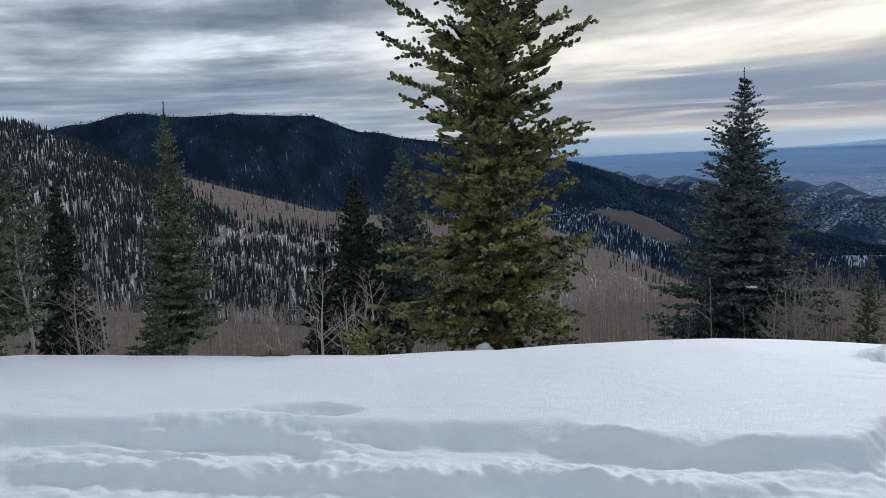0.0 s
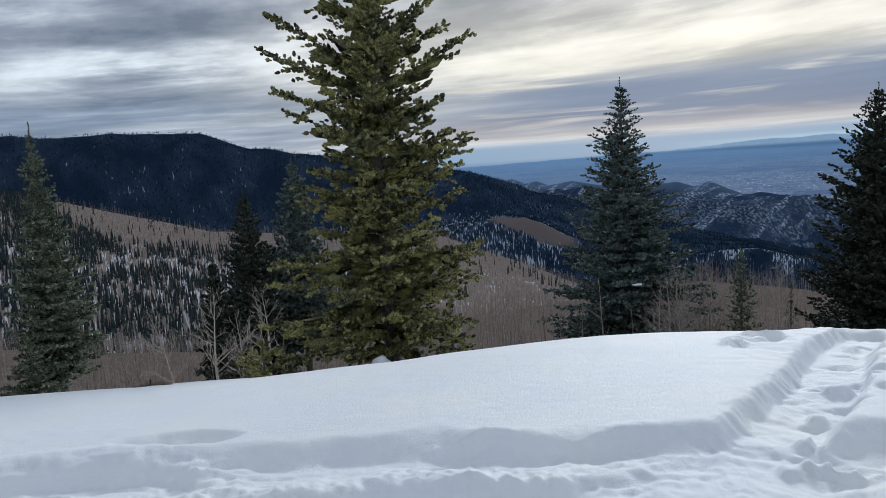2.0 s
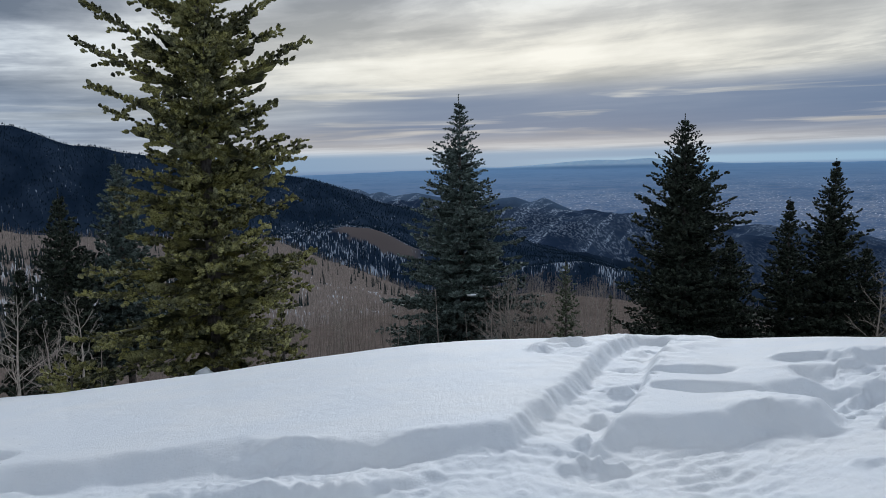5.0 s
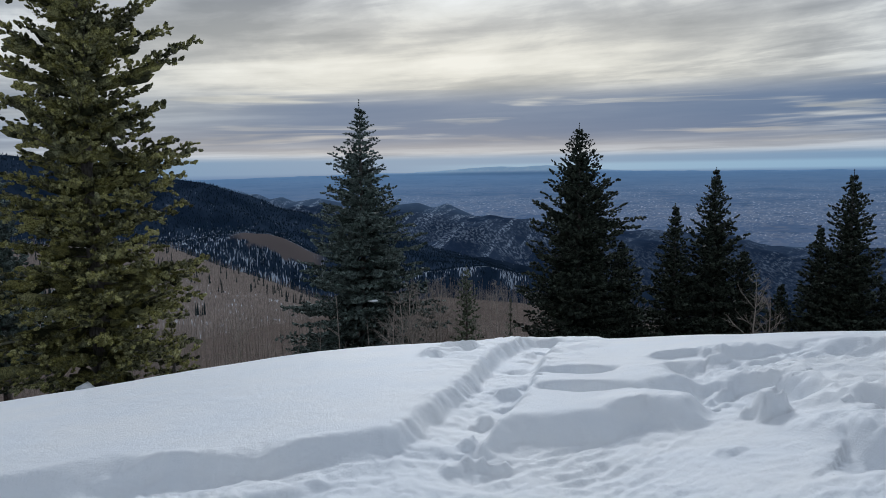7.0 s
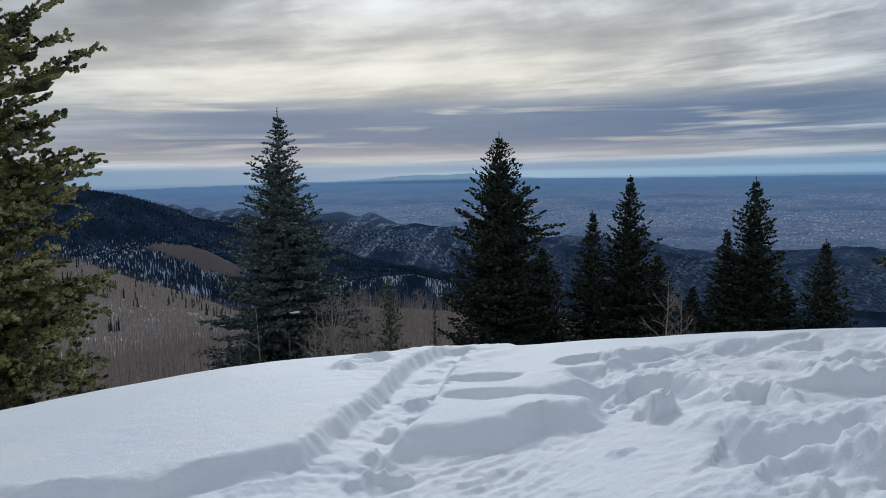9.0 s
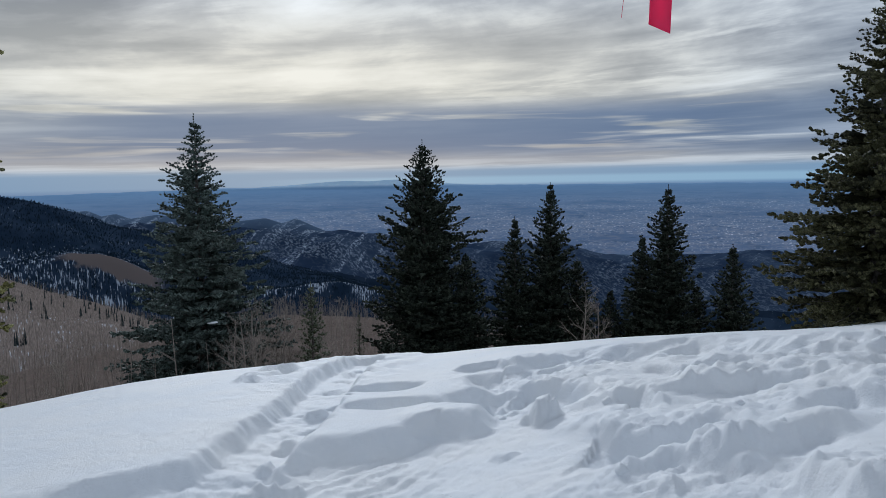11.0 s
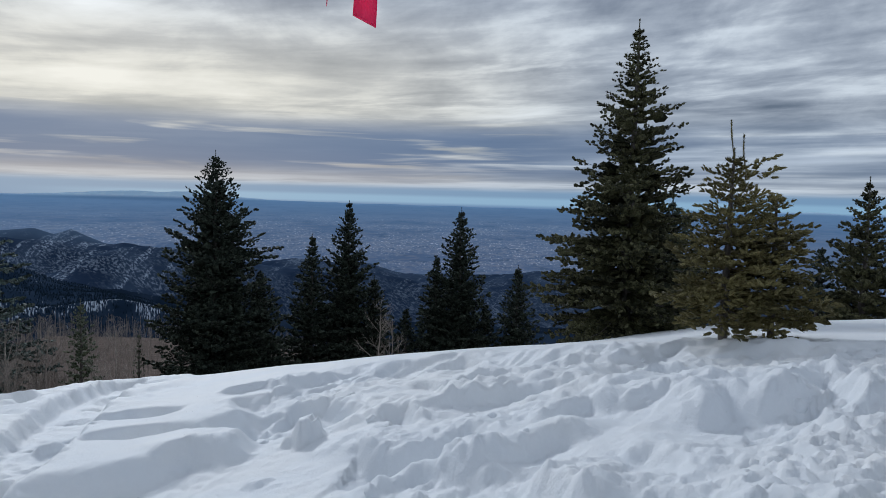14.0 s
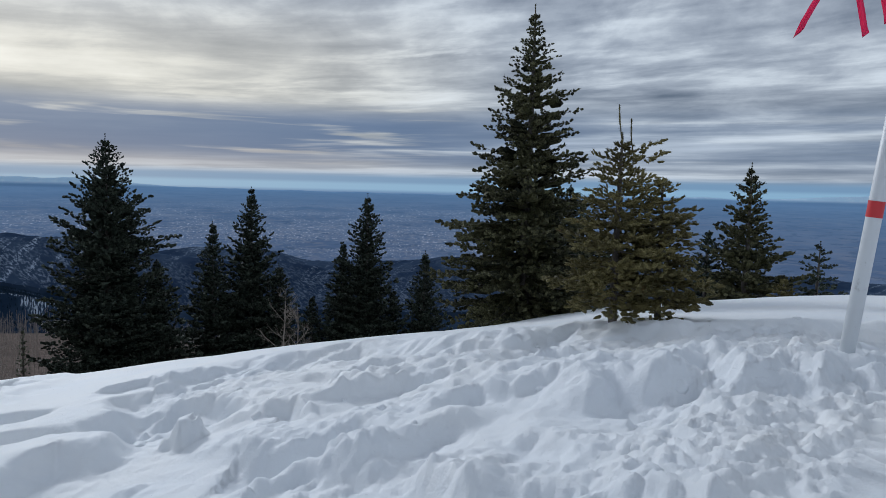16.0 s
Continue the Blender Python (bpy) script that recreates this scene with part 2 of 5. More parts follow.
def mountain_material():
    """Close dark conifers, their navy a haze tint painted into the colour, snow slits on the lower spur, a bare brown
    crest on it.
    """
    m, n = material("conifer_slope")
    az, out, _ = bearing_nodes(n)
    at = n.add("ShaderNodeCombineXYZ", {0: n.math("MULTIPLY", az, 22.0), 1: out, 2: 0.0}).outputs[0]
    slits = n.noise(n.add("ShaderNodeMapping", {0: at, 3: (0.40, 0.030, 1.0)}).outputs[0], 1.0, 4.0, 0.6)
    wide = n.noise(n.add("ShaderNodeMapping", {0: at, 3: (0.02, 0.008, 1.0)}).outputs[0], 1.0, 4.0, 0.55)
    # conifer green shifted to navy: distance haze put into the base tones
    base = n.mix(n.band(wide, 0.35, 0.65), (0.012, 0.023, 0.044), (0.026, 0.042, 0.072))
    edge = n.math("MULTIPLY_ADD", n.math("SUBTRACT", wide, 0.5), 260.0, out)
    spur = n.math("MULTIPLY", n.band(edge, 1480.0, 1330.0), n.band(az, 20.0, 16.0))
    rim = n.math("MULTIPLY", n.math("MULTIPLY", n.band(edge, 1150.0, 1185.0), n.band(edge, 1260.0, 1210.0)), n.math("MULTIPLY", n.band(az, 21.0, 24.0), n.band(az, 36.0, 33.0)))
    more = n.math("MULTIPLY_ADD", rim, 0.16, n.math("MULTIPLY_ADD", spur, 0.12, n.math("MULTIPLY", n.math("SUBTRACT", wide, 0.5), 0.35)))
    lying = n.math("MULTIPLY", n.band(n.math("ADD", slits, more), 0.66, 0.73), 0.8)
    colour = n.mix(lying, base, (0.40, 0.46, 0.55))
    crest = n.math("MULTIPLY", n.math("MULTIPLY", n.band(edge, 1125.0, 1150.0), n.band(out, 1230.0, 1212.0)), n.math("MULTIPLY", n.band(az, 10.5, 12.0), n.band(az, 18.5, 17.0)))
    finish(n, n.mix(crest, colour, (0.115, 0.098, 0.096)), 0.95, Specular_IOR_Level=0.0)
    return m


HILLSIDE = hillside_material()
MOUNTAIN = mountain_material()


def foothill_material():
    """Dark scrub tinted with painted blue haze, with snow left on the slopes that face away from the sun."""
    m, n = material("foothill")
    az, out, _ = bearing_nodes(n)
    face = n.add("ShaderNodeVectorMath", {0: n.add("ShaderNodeNewGeometry").outputs["Normal"], 1: (-0.80, -0.25, 0.30)}, operation="DOT_PRODUCT").outputs["Value"]
    wide, fine = n.noise(n.place, 0.005, 4.0, 0.6), n.noise(n.add("ShaderNodeMapping", {0: n.place, 3: (0.16, 0.06, 0.1)}).outputs[0], 1.0, 4.0, 0.7)
    # scrub colour carries the blue of distance haze
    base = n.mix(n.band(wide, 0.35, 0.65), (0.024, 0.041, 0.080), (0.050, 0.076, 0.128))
    lying = n.math("MULTIPLY", n.band(n.math("MULTIPLY_ADD", wide, 0.35, face), 0.62, 0.82), n.band(fine, 0.47, 0.60))
    spurs = n.noise(n.add("ShaderNodeCombineXYZ", {0: n.math("MULTIPLY_ADD", out, -0.017, n.math("MULTIPLY", az, 1.7)), 1: n.math("MULTIPLY", out, 0.004), 2: 0.0}).outputs[0], 1.0, 3.0, 0.55)
    lying = n.math("MAXIMUM", n.math("MULTIPLY", lying, 0.5), n.math("MULTIPLY", n.band(n.math("MULTIPLY_ADD", n.math("SUBTRACT", wide, 0.5), 0.5, spurs), 0.52, 0.64), n.band(fine, 0.46, 0.60)))
    lying = n.math("MULTIPLY", lying, n.math("MULTIPLY_ADD", n.band(az, 44.0, 33.0), 0.6, 0.4))
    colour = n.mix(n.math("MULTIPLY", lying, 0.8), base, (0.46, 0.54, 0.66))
    # more haze mixed into the colour of the farthest humps
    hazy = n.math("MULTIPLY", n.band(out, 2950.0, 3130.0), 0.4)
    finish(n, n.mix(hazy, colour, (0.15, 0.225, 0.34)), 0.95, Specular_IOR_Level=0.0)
    return m


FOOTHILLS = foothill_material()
# far needles tinted blue, with distance haze put into the colour
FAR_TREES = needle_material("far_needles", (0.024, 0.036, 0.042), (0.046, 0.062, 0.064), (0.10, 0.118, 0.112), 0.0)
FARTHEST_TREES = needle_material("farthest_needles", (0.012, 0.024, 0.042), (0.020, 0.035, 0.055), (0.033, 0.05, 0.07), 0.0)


def plain_material():
    """Dry plain with fields, the streets and roofs of a town, and blue haze painted over it, thicker towards the hills
    along its far edge.
    """
    m, n = material("plain")
    az, out, fall = bearing_nodes(n)
    depth = n.math("LOGARITHM", n.math("DIVIDE", 1.0, n.math("MAXIMUM", fall, 0.004)), 2.71828)

    def grain(across, deep, detail=3.0, shift=0.0):
        at = n.add("ShaderNodeCombineXYZ", {0: n.math("MULTIPLY", az, across), 1: n.math("MULTIPLY_ADD", depth, deep, shift), 2: 0.0}).outputs[0]
        return n.noise(at, 1.0, detail, 0.6)

    wide = grain(0.14, 3.5, 4.0)
    town = n.math("MULTIPLY", n.band(wide, 0.36, 0.54), n.math("MULTIPLY", n.band(fall, 0.020, 0.042), n.band(fall, 0.110, 0.085)))
    town = n.math("MULTIPLY", town, n.math("MULTIPLY", n.band(az, 16.0, 34.0), n.band(az, 90.0, 64.0)))
    # blue ground tones: the haze of the air is already in them
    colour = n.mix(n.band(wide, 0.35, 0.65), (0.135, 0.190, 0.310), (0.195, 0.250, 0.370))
    colour = n.mix(n.math("MULTIPLY", n.band(grain(0.5, 22.0, 4.0, 5.0), 0.50, 0.62), 0.6), colour, (0.25, 0.27, 0.345))
    colour = n.mix(n.math("MULTIPLY", n.band(grain(0.7, 18.0, 4.0, 11.0), 0.46, 0.36), 0.6), colour, (0.08, 0.125, 0.21))
    colour = n.mix(n.math("MULTIPLY", n.band(grain(2.2, 40.0, 3.0, 3.0), 0.50, 0.58), n.math("MULTIPLY", town, 0.6)), colour, (0.33, 0.35, 0.42))
    colour = n.mix(n.math("MULTIPLY", n.band(grain(0.35, 55.0, 2.0, 7.0), 0.60, 0.66), n.math("MULTIPLY", town, 0.6)), colour, (0.42, 0.44, 0.50))
    colour = n.mix(n.math("MULTIPLY", n.band(grain(5.5, 46.0, 2.0, 9.0), 0.57, 0.66), n.math("MULTIPLY", town, n.math("MULTIPLY_ADD", n.band(grain(0.8, 14.0, 3.0, 2.0), 0.36, 0.58), 0.80, 0.30))), colour, (0.70, 0.72, 0.80))
    # distance haze, mixed into the base colour
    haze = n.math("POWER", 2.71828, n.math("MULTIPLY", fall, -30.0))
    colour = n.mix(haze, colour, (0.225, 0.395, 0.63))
    # the far hills' pale blue is haze too, put into their colour
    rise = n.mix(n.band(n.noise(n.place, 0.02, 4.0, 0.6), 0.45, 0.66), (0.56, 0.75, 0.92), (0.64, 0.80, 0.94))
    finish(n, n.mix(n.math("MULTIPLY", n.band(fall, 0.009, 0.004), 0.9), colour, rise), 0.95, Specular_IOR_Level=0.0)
    return m


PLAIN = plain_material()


def paint_material(name, colour, worn, rough=0.5):
    m, n = material(name)
    wear = n.noise(n.place, 14.0, 6.0, 0.7)
    finish(n, n.mix(n.band(wear, 0.58, 0.75), colour, worn), rough, wear, 0.004, 0.3)
    return m


POLE_WHITE = paint_material("white_paint", (0.74, 0.76, 0.78), (0.5, 0.5, 0.5), 0.45)
BAND_RED = paint_material("red_tape", (0.62, 0.045, 0.05), (0.5, 0.06, 0.06), 0.4)


def film_material(name, colour):
    """Thin plastic tape: half of the light goes through it."""
    m, n = material(name)
    wear = n.noise(n.place, 30.0, 3.0, 0.6)
    tint = n.mix(wear, colour, tuple(min(1.0, c * 1.12) for c in colour))
    front = n.add("ShaderNodeBsdfPrincipled", {"Base Color": tint, "Roughness": 0.4}).outputs[0]
    through_it = n.add("ShaderNodeBsdfTranslucent", {"Color": tint}).outputs[0]
    n.add("ShaderNodeOutputMaterial", {0: n.add("ShaderNodeMixShader", {0: 0.5, 1: front, 2: through_it}).outputs[0]})
    return m


RIBBON_PINK = film_material("pink_tape", (0.95, 0.055, 0.20))
CORD = paint_material("cord", (0.5, 0.47, 0.42), (0.3, 0.28, 0.25), 0.8)
DEAD_WOOD = bark_material("dead_wood", (0.12, 0.09, 0.07), (0.24, 0.19, 0.15))


# ---- small tools ----
def lattice_noise(x, y, seed=0):
    """Smooth noise from -1 to 1 on a unit lattice."""
    xi, yi = np.floor(x).astype(np.int64), np.floor(y).astype(np.int64)
    fx, fy = x - xi, y - yi
    u, v = fx * fx * fx * (fx * (fx * 6 - 15) + 10), fy * fy * fy * (fy * (fy * 6 - 15) + 10)

    def grad(i, j):
        h = (i * 374761393 + j * 668265263 + seed * 974634773) & 0x7FFFFFFF
        h = ((h ^ (h >> 13)) * 1274126177) & 0x7FFFFFFF
        a = ((h ^ (h >> 16)) & 1023) * (2 * np.pi / 1024)
        return np.cos(a) * (x - i) + np.sin(a) * (y - j)

    a = grad(xi, yi) * (1 - u) + grad(xi + 1, yi) * u
    b = grad(xi, yi + 1) * (1 - u) + grad(xi + 1, yi + 1) * u
    return (a * (1 - v) + b * v) * 1.4


def soft(x, lo, hi):
    u = np.clip((x - lo) / (hi - lo), 0, 1)
    return u * u * (3 - 2 * u)


def curve(pairs, a):
    """The pairs' value at a bearing, closed smoothly behind."""
    back = (pairs[0][1] + pairs[-1][1]) / 2
    return np.interp(a, [-180, *(p[0] for p in pairs), 180], [back, *(p[1] for p in pairs), back])


def mesh_of(name, verts, faces, mat, smooth=False):
    """A mesh from arrays; all faces have the same number of corners."""
    verts, faces = np.asarray(verts, np.float32), np.asarray(faces, np.int32)
    me = bpy.data.meshes.new(name)
    k = faces.shape[1]
    me.vertices.add(len(verts))
    me.vertices.foreach_set("co", verts.ravel())
    me.loops.add(faces.size)
    me.loops.foreach_set("vertex_index", faces.ravel())
    me.polygons.add(len(faces))
    me.polygons.foreach_set("loop_start", np.arange(0, faces.size, k, dtype=np.int32))
    me.polygons.foreach_set("use_smooth", np.full(len(faces), smooth))
    me.update(calc_edges=True)
    me.materials.append(mat)
    return me


def child(name, me, parent, label=""):
    ob = new(name, me)
    ob.parent = parent
    return tagged(ob, label)


def part(name, bm, mat, parent, label="", smooth=False):
    me = bpy.data.meshes.new(name)
    bm.to_mesh(me)
    bm.free()
    me.materials.append(mat)
    for p in me.polygons:
        p.use_smooth = smooth
    return child(name, me, parent, label)


def sticks(p0, p1, r0, r1, sides=4):
    """Tapered rods from p0 to p1: vertices and quads."""
    p0, p1 = np.asarray(p0, float), np.asarray(p1, float)
    d = p1 - p0
    d /= np.linalg.norm(d, axis=1, keepdims=True) + 1e-9
    ref = np.where(np.abs(d[:, 2:3]) > 0.9, [[1.0, 0, 0]], [[0, 0, 1.0]])
    a = np.cross(d, ref)
    a /= np.linalg.norm(a, axis=1, keepdims=True)
    b = np.cross(d, a)
    th = np.arange(sides) * 2 * np.pi / sides
    ring = a[:, None] * np.cos(th)[None, :, None] + b[:, None] * np.sin(th)[None, :, None]
    v = np.concatenate([p0[:, None] + ring * np.reshape(r0, (-1, 1, 1)), p1[:, None] + ring * np.reshape(r1, (-1, 1, 1))], 1)
    i = np.arange(sides)
    q = np.stack([i, (i + 1) % sides, (i + 1) % sides + sides, i + sides], 1)
    f = (np.arange(len(p0)) * 2 * sides)[:, None, None] + q[None]
    return v.reshape(-1, 3), f.reshape(-1, 4)


def joined(pieces):
    """Several (vertices, faces) as one."""
    n, vs, fs = 0, [], []
    for v, f in pieces:
        vs.append(v)
        fs.append(f + n)
        n += len(v)
    return np.concatenate(vs), np.concatenate(fs)


# ---- the ground ----
CX, CY, EYE = 0.7, -0.75, 1.69
CREST = [(-60, -9.0), (-34, -12.2), (-27, -13.4), (-19, -14.5), (-10, -15.3), (0, -15.4), (9, -14.9), (17, -14.35), (31, -13.9), (41, -13.6),
         (50, -12.75), (60, -11.6), (68, -10.7), (75, -9.2), (80, -8.1), (86, -7.2), (95, -5.9), (105, -5.2), (120, -4.5)]
SHELF = [(-60, 0.12), (-10, 0.05), (40, 0.02), (54, 0.22), (62, 0.38), (73, 0.6), (80, 0.72), (93, 0.95), (120, 1.0)]
RIM = [(-40, 9.5), (0, 9.5), (30, 10.0), (45, 9.5), (60, 7.5), (75, 6.8), (95, 6.6)]
BRUSH_HILL = [(-60, -8.0), (-34, -9.5), (-28, -9.9), (-18, -12.2), (-9, -13.6), (0, -13.5), (10, -12.6), (20, -11.6), (27, -10.5), (34, -11.0), (42, -12.2), (60, -13.0), (120, -13.0)]
HILL = [(-60, 5.0), (-34, 3.6), (-31, 3.04), (-29, 2.04), (-26.4, 0.77), (-23.8, -0.34), (-20.7, -0.98), (-17.9, -1.9), (-14.6, -2.9), (-11, -4.06),
        (0, -5.0), (6.4, -5.7), (10.4, -7.5), (14.4, -8.9), (17, -10.0), (24, -12.5), (60, -14.0)]
PEAK = [(-60, 1.0), (-34, 1.8), (-29, 2.72), (-27.2, 2.95), (-25.4, 3.58), (-23.4, 3.77), (-21.5, 3.54), (-17.5, 3.48), (-13.3, 3.48), (-11.1, 3.25), (-9, 2.5), (-7.2, 1.87), (-4.6, 1.6), (0, 0.75),
        (5, -0.1), (7.8, -0.68), (9.5, -0.95), (11.1, -1.5), (12.9, -2.2), (14.8, -2.95), (16.8, -3.3), (22.6, -4.64), (24.7, -5.52), (26.8, -6.4), (29.4, -7.1), (34, -8.6), (45, -10.5), (95, -11.0)]
SHOULDER = [(-60, -5.0), (-10, -5.5), (4, -5.6), (8, -5.3), (12, -4.92), (13.8, -5.16), (15.7, -5.98), (17, -6.6), (20, -7.6), (24.1, -7.83), (26.3, -8.26), (28, -8.1), (31.2, -8.03), (33, -8.4), (38, -9.4), (50, -10.5), (95, -11.0)]
RIDGE = [(-60, -7.0), (25, -6.6), (27.3, -5.85), (29.5, -4.81), (31.3, -4.33), (33.6, -4.28), (35.2, -4.5), (40.4, -5.6), (43.2, -6.0), (45, -6.1), (50, -6.3), (54.4, -6.9), (60, -7.0), (66, -6.7), (95, -7.0)]
FOOT = [(-60, -3.4), (12, -3.2), (17.8, -2.9), (23.5, -3.49), (26.9, -3.7), (28.7, -3.75), (31.3, -4.05), (33.6, -4.3), (38, -5.0), (40.6, -5.45), (43.2, -5.2), (45, -5.14), (49.9, -5.39), (52.6, -6.0), (54.3, -6.2), (57, -6.15), (60.1, -5.93), (63.3, -5.7), (75, -5.9), (95, -6.0)]
HUMPS = [(-60, -1.9), (9, -2.1), (12.2, -1.81), (13.1, -1.76), (14, -2.2), (14.95, -2.03), (15.9, -2.44), (17.8, -2.21), (19.5, -2.6), (22, -3.0), (23.5, -2.92), (25.65, -2.73), (26.9, -3.16), (28, -2.79), (28.9, -3.27), (31, -4.2), (36, -5.0), (41, -5.8), (95, -6.9)]
SKYLINE = [(-60, -0.6), (11, -0.6), (18.7, -0.45), (22.8, -0.33), (25, -0.37), (28, -0.2), (29.7, -0.06), (31.0, 0.0), (32.3, 0.05), (34.0, 0.02), (35.9, 0.08), (38.5, -0.15), (42, -0.42), (48, -0.5), (58, -0.55), (66, -0.6), (74, -0.5), (80, -0.4), (83.4, -0.25), (85.4, -0.4), (89.2, -0.2), (92, -0.04), (94.5, 0.16), (120, 0.0)]
# the edge of the untrodden snow, nearest the walker
EDGE = [(-30.0, 3.0), (-2.53, 4.17), (-1.86, 4.32), (-1.30, 4.33), (-0.63, 4.30), (0.08, 4.22), (0.46, 4.14), (0.84, 4.10), (1.17, 3.86), (1.86, 3.73), (2.36, 3.66), (2.62, 3.66), (2.95, 3.36), (3.35, 3.44), (3.93, 3.24), (4.34, 3.15),
        (4.42, 2.87), (4.72, 3.25), (5.3, 3.9), (6.2, 3.4), (6.7, 2.2), (6.35, 1.1), (6.5, 0.4), (6.2, -0.4), (6.3, -1.2), (6.6, -2.5), (12.0, -8.0)]
TRENCH = [(2.45, 2.95), (2.83, 3.43), (3.30, 3.92), (3.88, 4.47), (4.37, 5.02), (5.0, 5.75), (5.7, 6.45), (6.4, 7.2)]
# lips of broken snow, steep towards the walker: their lines, height, width of the face, and reach behind
LIPS_MIDDLE = [([(4.02, 3.18), (4.34, 3.18), (4.28, 2.80)], 0.07, 0.14, 0.25), ([(5.10, 3.75), (5.02, 3.12), (5.40, 3.24), (5.42, 2.80), (5.10, 2.20)], 0.12, 0.24, 0.7),
               ([(4.92, 1.98), (5.08, 2.07), (5.20, 1.88), (4.86, 1.42)], 0.13, 0.24, 0.45), ([(4.33, 1.83), (4.57, 1.80), (4.42, 1.28), (4.56, 1.15), (4.75, 1.08), (4.74, 1.0), (4.54, 0.67)], 0.15, 0.36, 0.4),
               ([(5.22, 1.85), (5.32, 1.45), (5.56, 1.20), (5.60, 0.90), (5.50, 0.60)], 0.12, 0.20, 0.9)]
LIPS_NEAR = [([(4.78, 0.78), (4.92, 0.70), (5.22, 0.50), (5.10, 0.25), (5.19, 0.0), (5.0, -0.2)], 0.11, 0.24, 0.5), ([(4.76, -0.10), (5.07, -0.28), (5.0, -0.54), (5.08, -0.64), (5.10, -0.78)], 0.17, 0.40, 0.4),
             ([(4.10, 0.88), (4.26, 0.66), (4.45, 0.60), (4.56, 0.55), (4.60, 0.42), (4.60, 0.20)], 0.12, 0.32, 0.28), ([(3.78, 1.08), (4.09, 1.09), (4.17, 1.03), (4.19, 0.75), (4.02, 0.40)], 0.13, 0.38, 0.22),
             ([(4.10, 0.33), (3.90, 0.09), (3.65, -0.13)], 0.11, 0.28, 0.3), ([(4.28, 0.02), (4.39, -0.14), (4.19, -0.35), (3.99, -0.46)], 0.08, 0.2, 0.22), ([(3.65, -0.58), (3.69, -0.74), (3.50, -0.96)], 0.07, 0.15, 0.3)]
LIPS_FAR = [([(6.05, 1.0), (6.27, 0.59), (6.55, 0.40), (6.55, 0.1), (6.1, -0.45), (6.35, -0.55), (6.2, -0.70)], 0.05, 0.16, 0.6), ([(5.76, 0.46), (5.92, 0.30), (5.79, -0.15)], 0.07, 0.16, 0.3),
            ([(5.16, -0.72), (5.32, -0.78), (5.12, -0.87), (4.80, -0.99)], 0.13, 0.28, 0.2), ([(5.9, 2.4), (5.75, 1.9), (5.95, 1.5)], 0.07, 0.15, 0.5), ([(5.5, 4.4), (5.8, 4.0), (5.7, 3.5)], 0.07, 0.14, 0.3)]
LIPS_LEFT = [([(-3.4, 3.70), (-1.2, 3.52), (-0.56, 3.45), (0.09, 3.40), (0.41, 3.44), (1.03, 3.25), (1.33, 3.18), (1.69, 3.29), (2.01, 3.29), (2.12, 3.06)], 0.10, 0.40, 0.28), ([(-2.2, 4.12), (-1.2, 4.20), (-0.85, 4.08), (-0.40, 3.80)], 0.08, 0.28, 0.22),
             ([(0.55, 4.05), (0.80, 3.92), (1.10, 3.86), (1.36, 3.74), (1.65, 3.62), (1.99, 3.66), (2.25, 3.58)], 0.06, 0.14, 0.10), ([(-2.7, 3.74), (-2.16, 3.86), (-1.16, 3.66)], 0.04, 0.14, 0.12),
             ([(3.95, 6.1), (4.35, 6.2)], 0.09, 0.2, 0.2), ([(4.15, 6.42), (4.65, 6.40)], 0.09, 0.2, 0.2), ([(4.45, 6.80), (5.05, 6.60)], 0.09, 0.2, 0.25)]
# lumps: middle, radius, height; negative heights are footholes
LUMPS = [(5.22, -1.36, 0.32, 0.10), (4.74, 2.42, 0.13, 0.17), (2.95, 3.38, 0.09, 0.07), (2.82, 3.04, 0.08, 0.06), (2.93, 2.99, 0.09, 0.06), (2.68, 3.05, 0.07, 0.05), (4.05, 2.16, 0.08, 0.03), (3.97, 4.40, 0.07, 0.07), (3.42, 3.86, 0.08, 0.05),
         (3.29, 3.72, 0.08, -0.05), (3.70, 3.93, 0.09, -0.06), (3.94, 4.52, 0.08, -0.06), (4.25, 4.52, 0.13, -0.09), (4.62, 5.25, 0.12, -0.06), (5.01, 5.72, 0.14, -0.07), (5.65, 6.30, 0.17, -0.09), (5.35, 6.15, 0.10, 0.06)]
HOLLOWS = [(-0.97, 4.53, 0.38, 0.17, 0.10), (4.70, 4.42, 0.36, 0.17, 0.14), (4.36, 3.84, 0.40, 0.17, 0.14), (4.98, 3.30, 0.46, 0.22, 0.12), (5.0, 2.55, 0.25, 0.2, 0.07), (4.58, -0.42, 0.26, 0.36, 0.04), (4.30, 1.35, 0.3, 0.2, 0.05)]


def along(line, x, y):
    """Distance to a line of points."""
    best = np.full(x.shape, 1e9)
    for (x0, y0), (x1, y1) in zip(line, line[1:]):
        dx, dy = x1 - x0, y1 - y0
        u = np.clip(((x - x0) * dx + (y - y0) * dy) / (dx * dx + dy * dy), 0, 1)
        best = np.minimum(best, np.hypot(x - x0 - u * dx, y - y0 - u * dy))
    return best


def inside(line, x, y):
    """Whether points lie within a closed line."""
    odd = np.zeros(x.shape, bool)
    for (x0, y0), (x1, y1) in zip(line, line[1:] + line[:1]):
        if y0 != y1:
            odd ^= ((y0 > y) != (y1 > y)) & (x < (x1 - x0) * (y - y0) / (y1 - y0) + x0)
    return odd


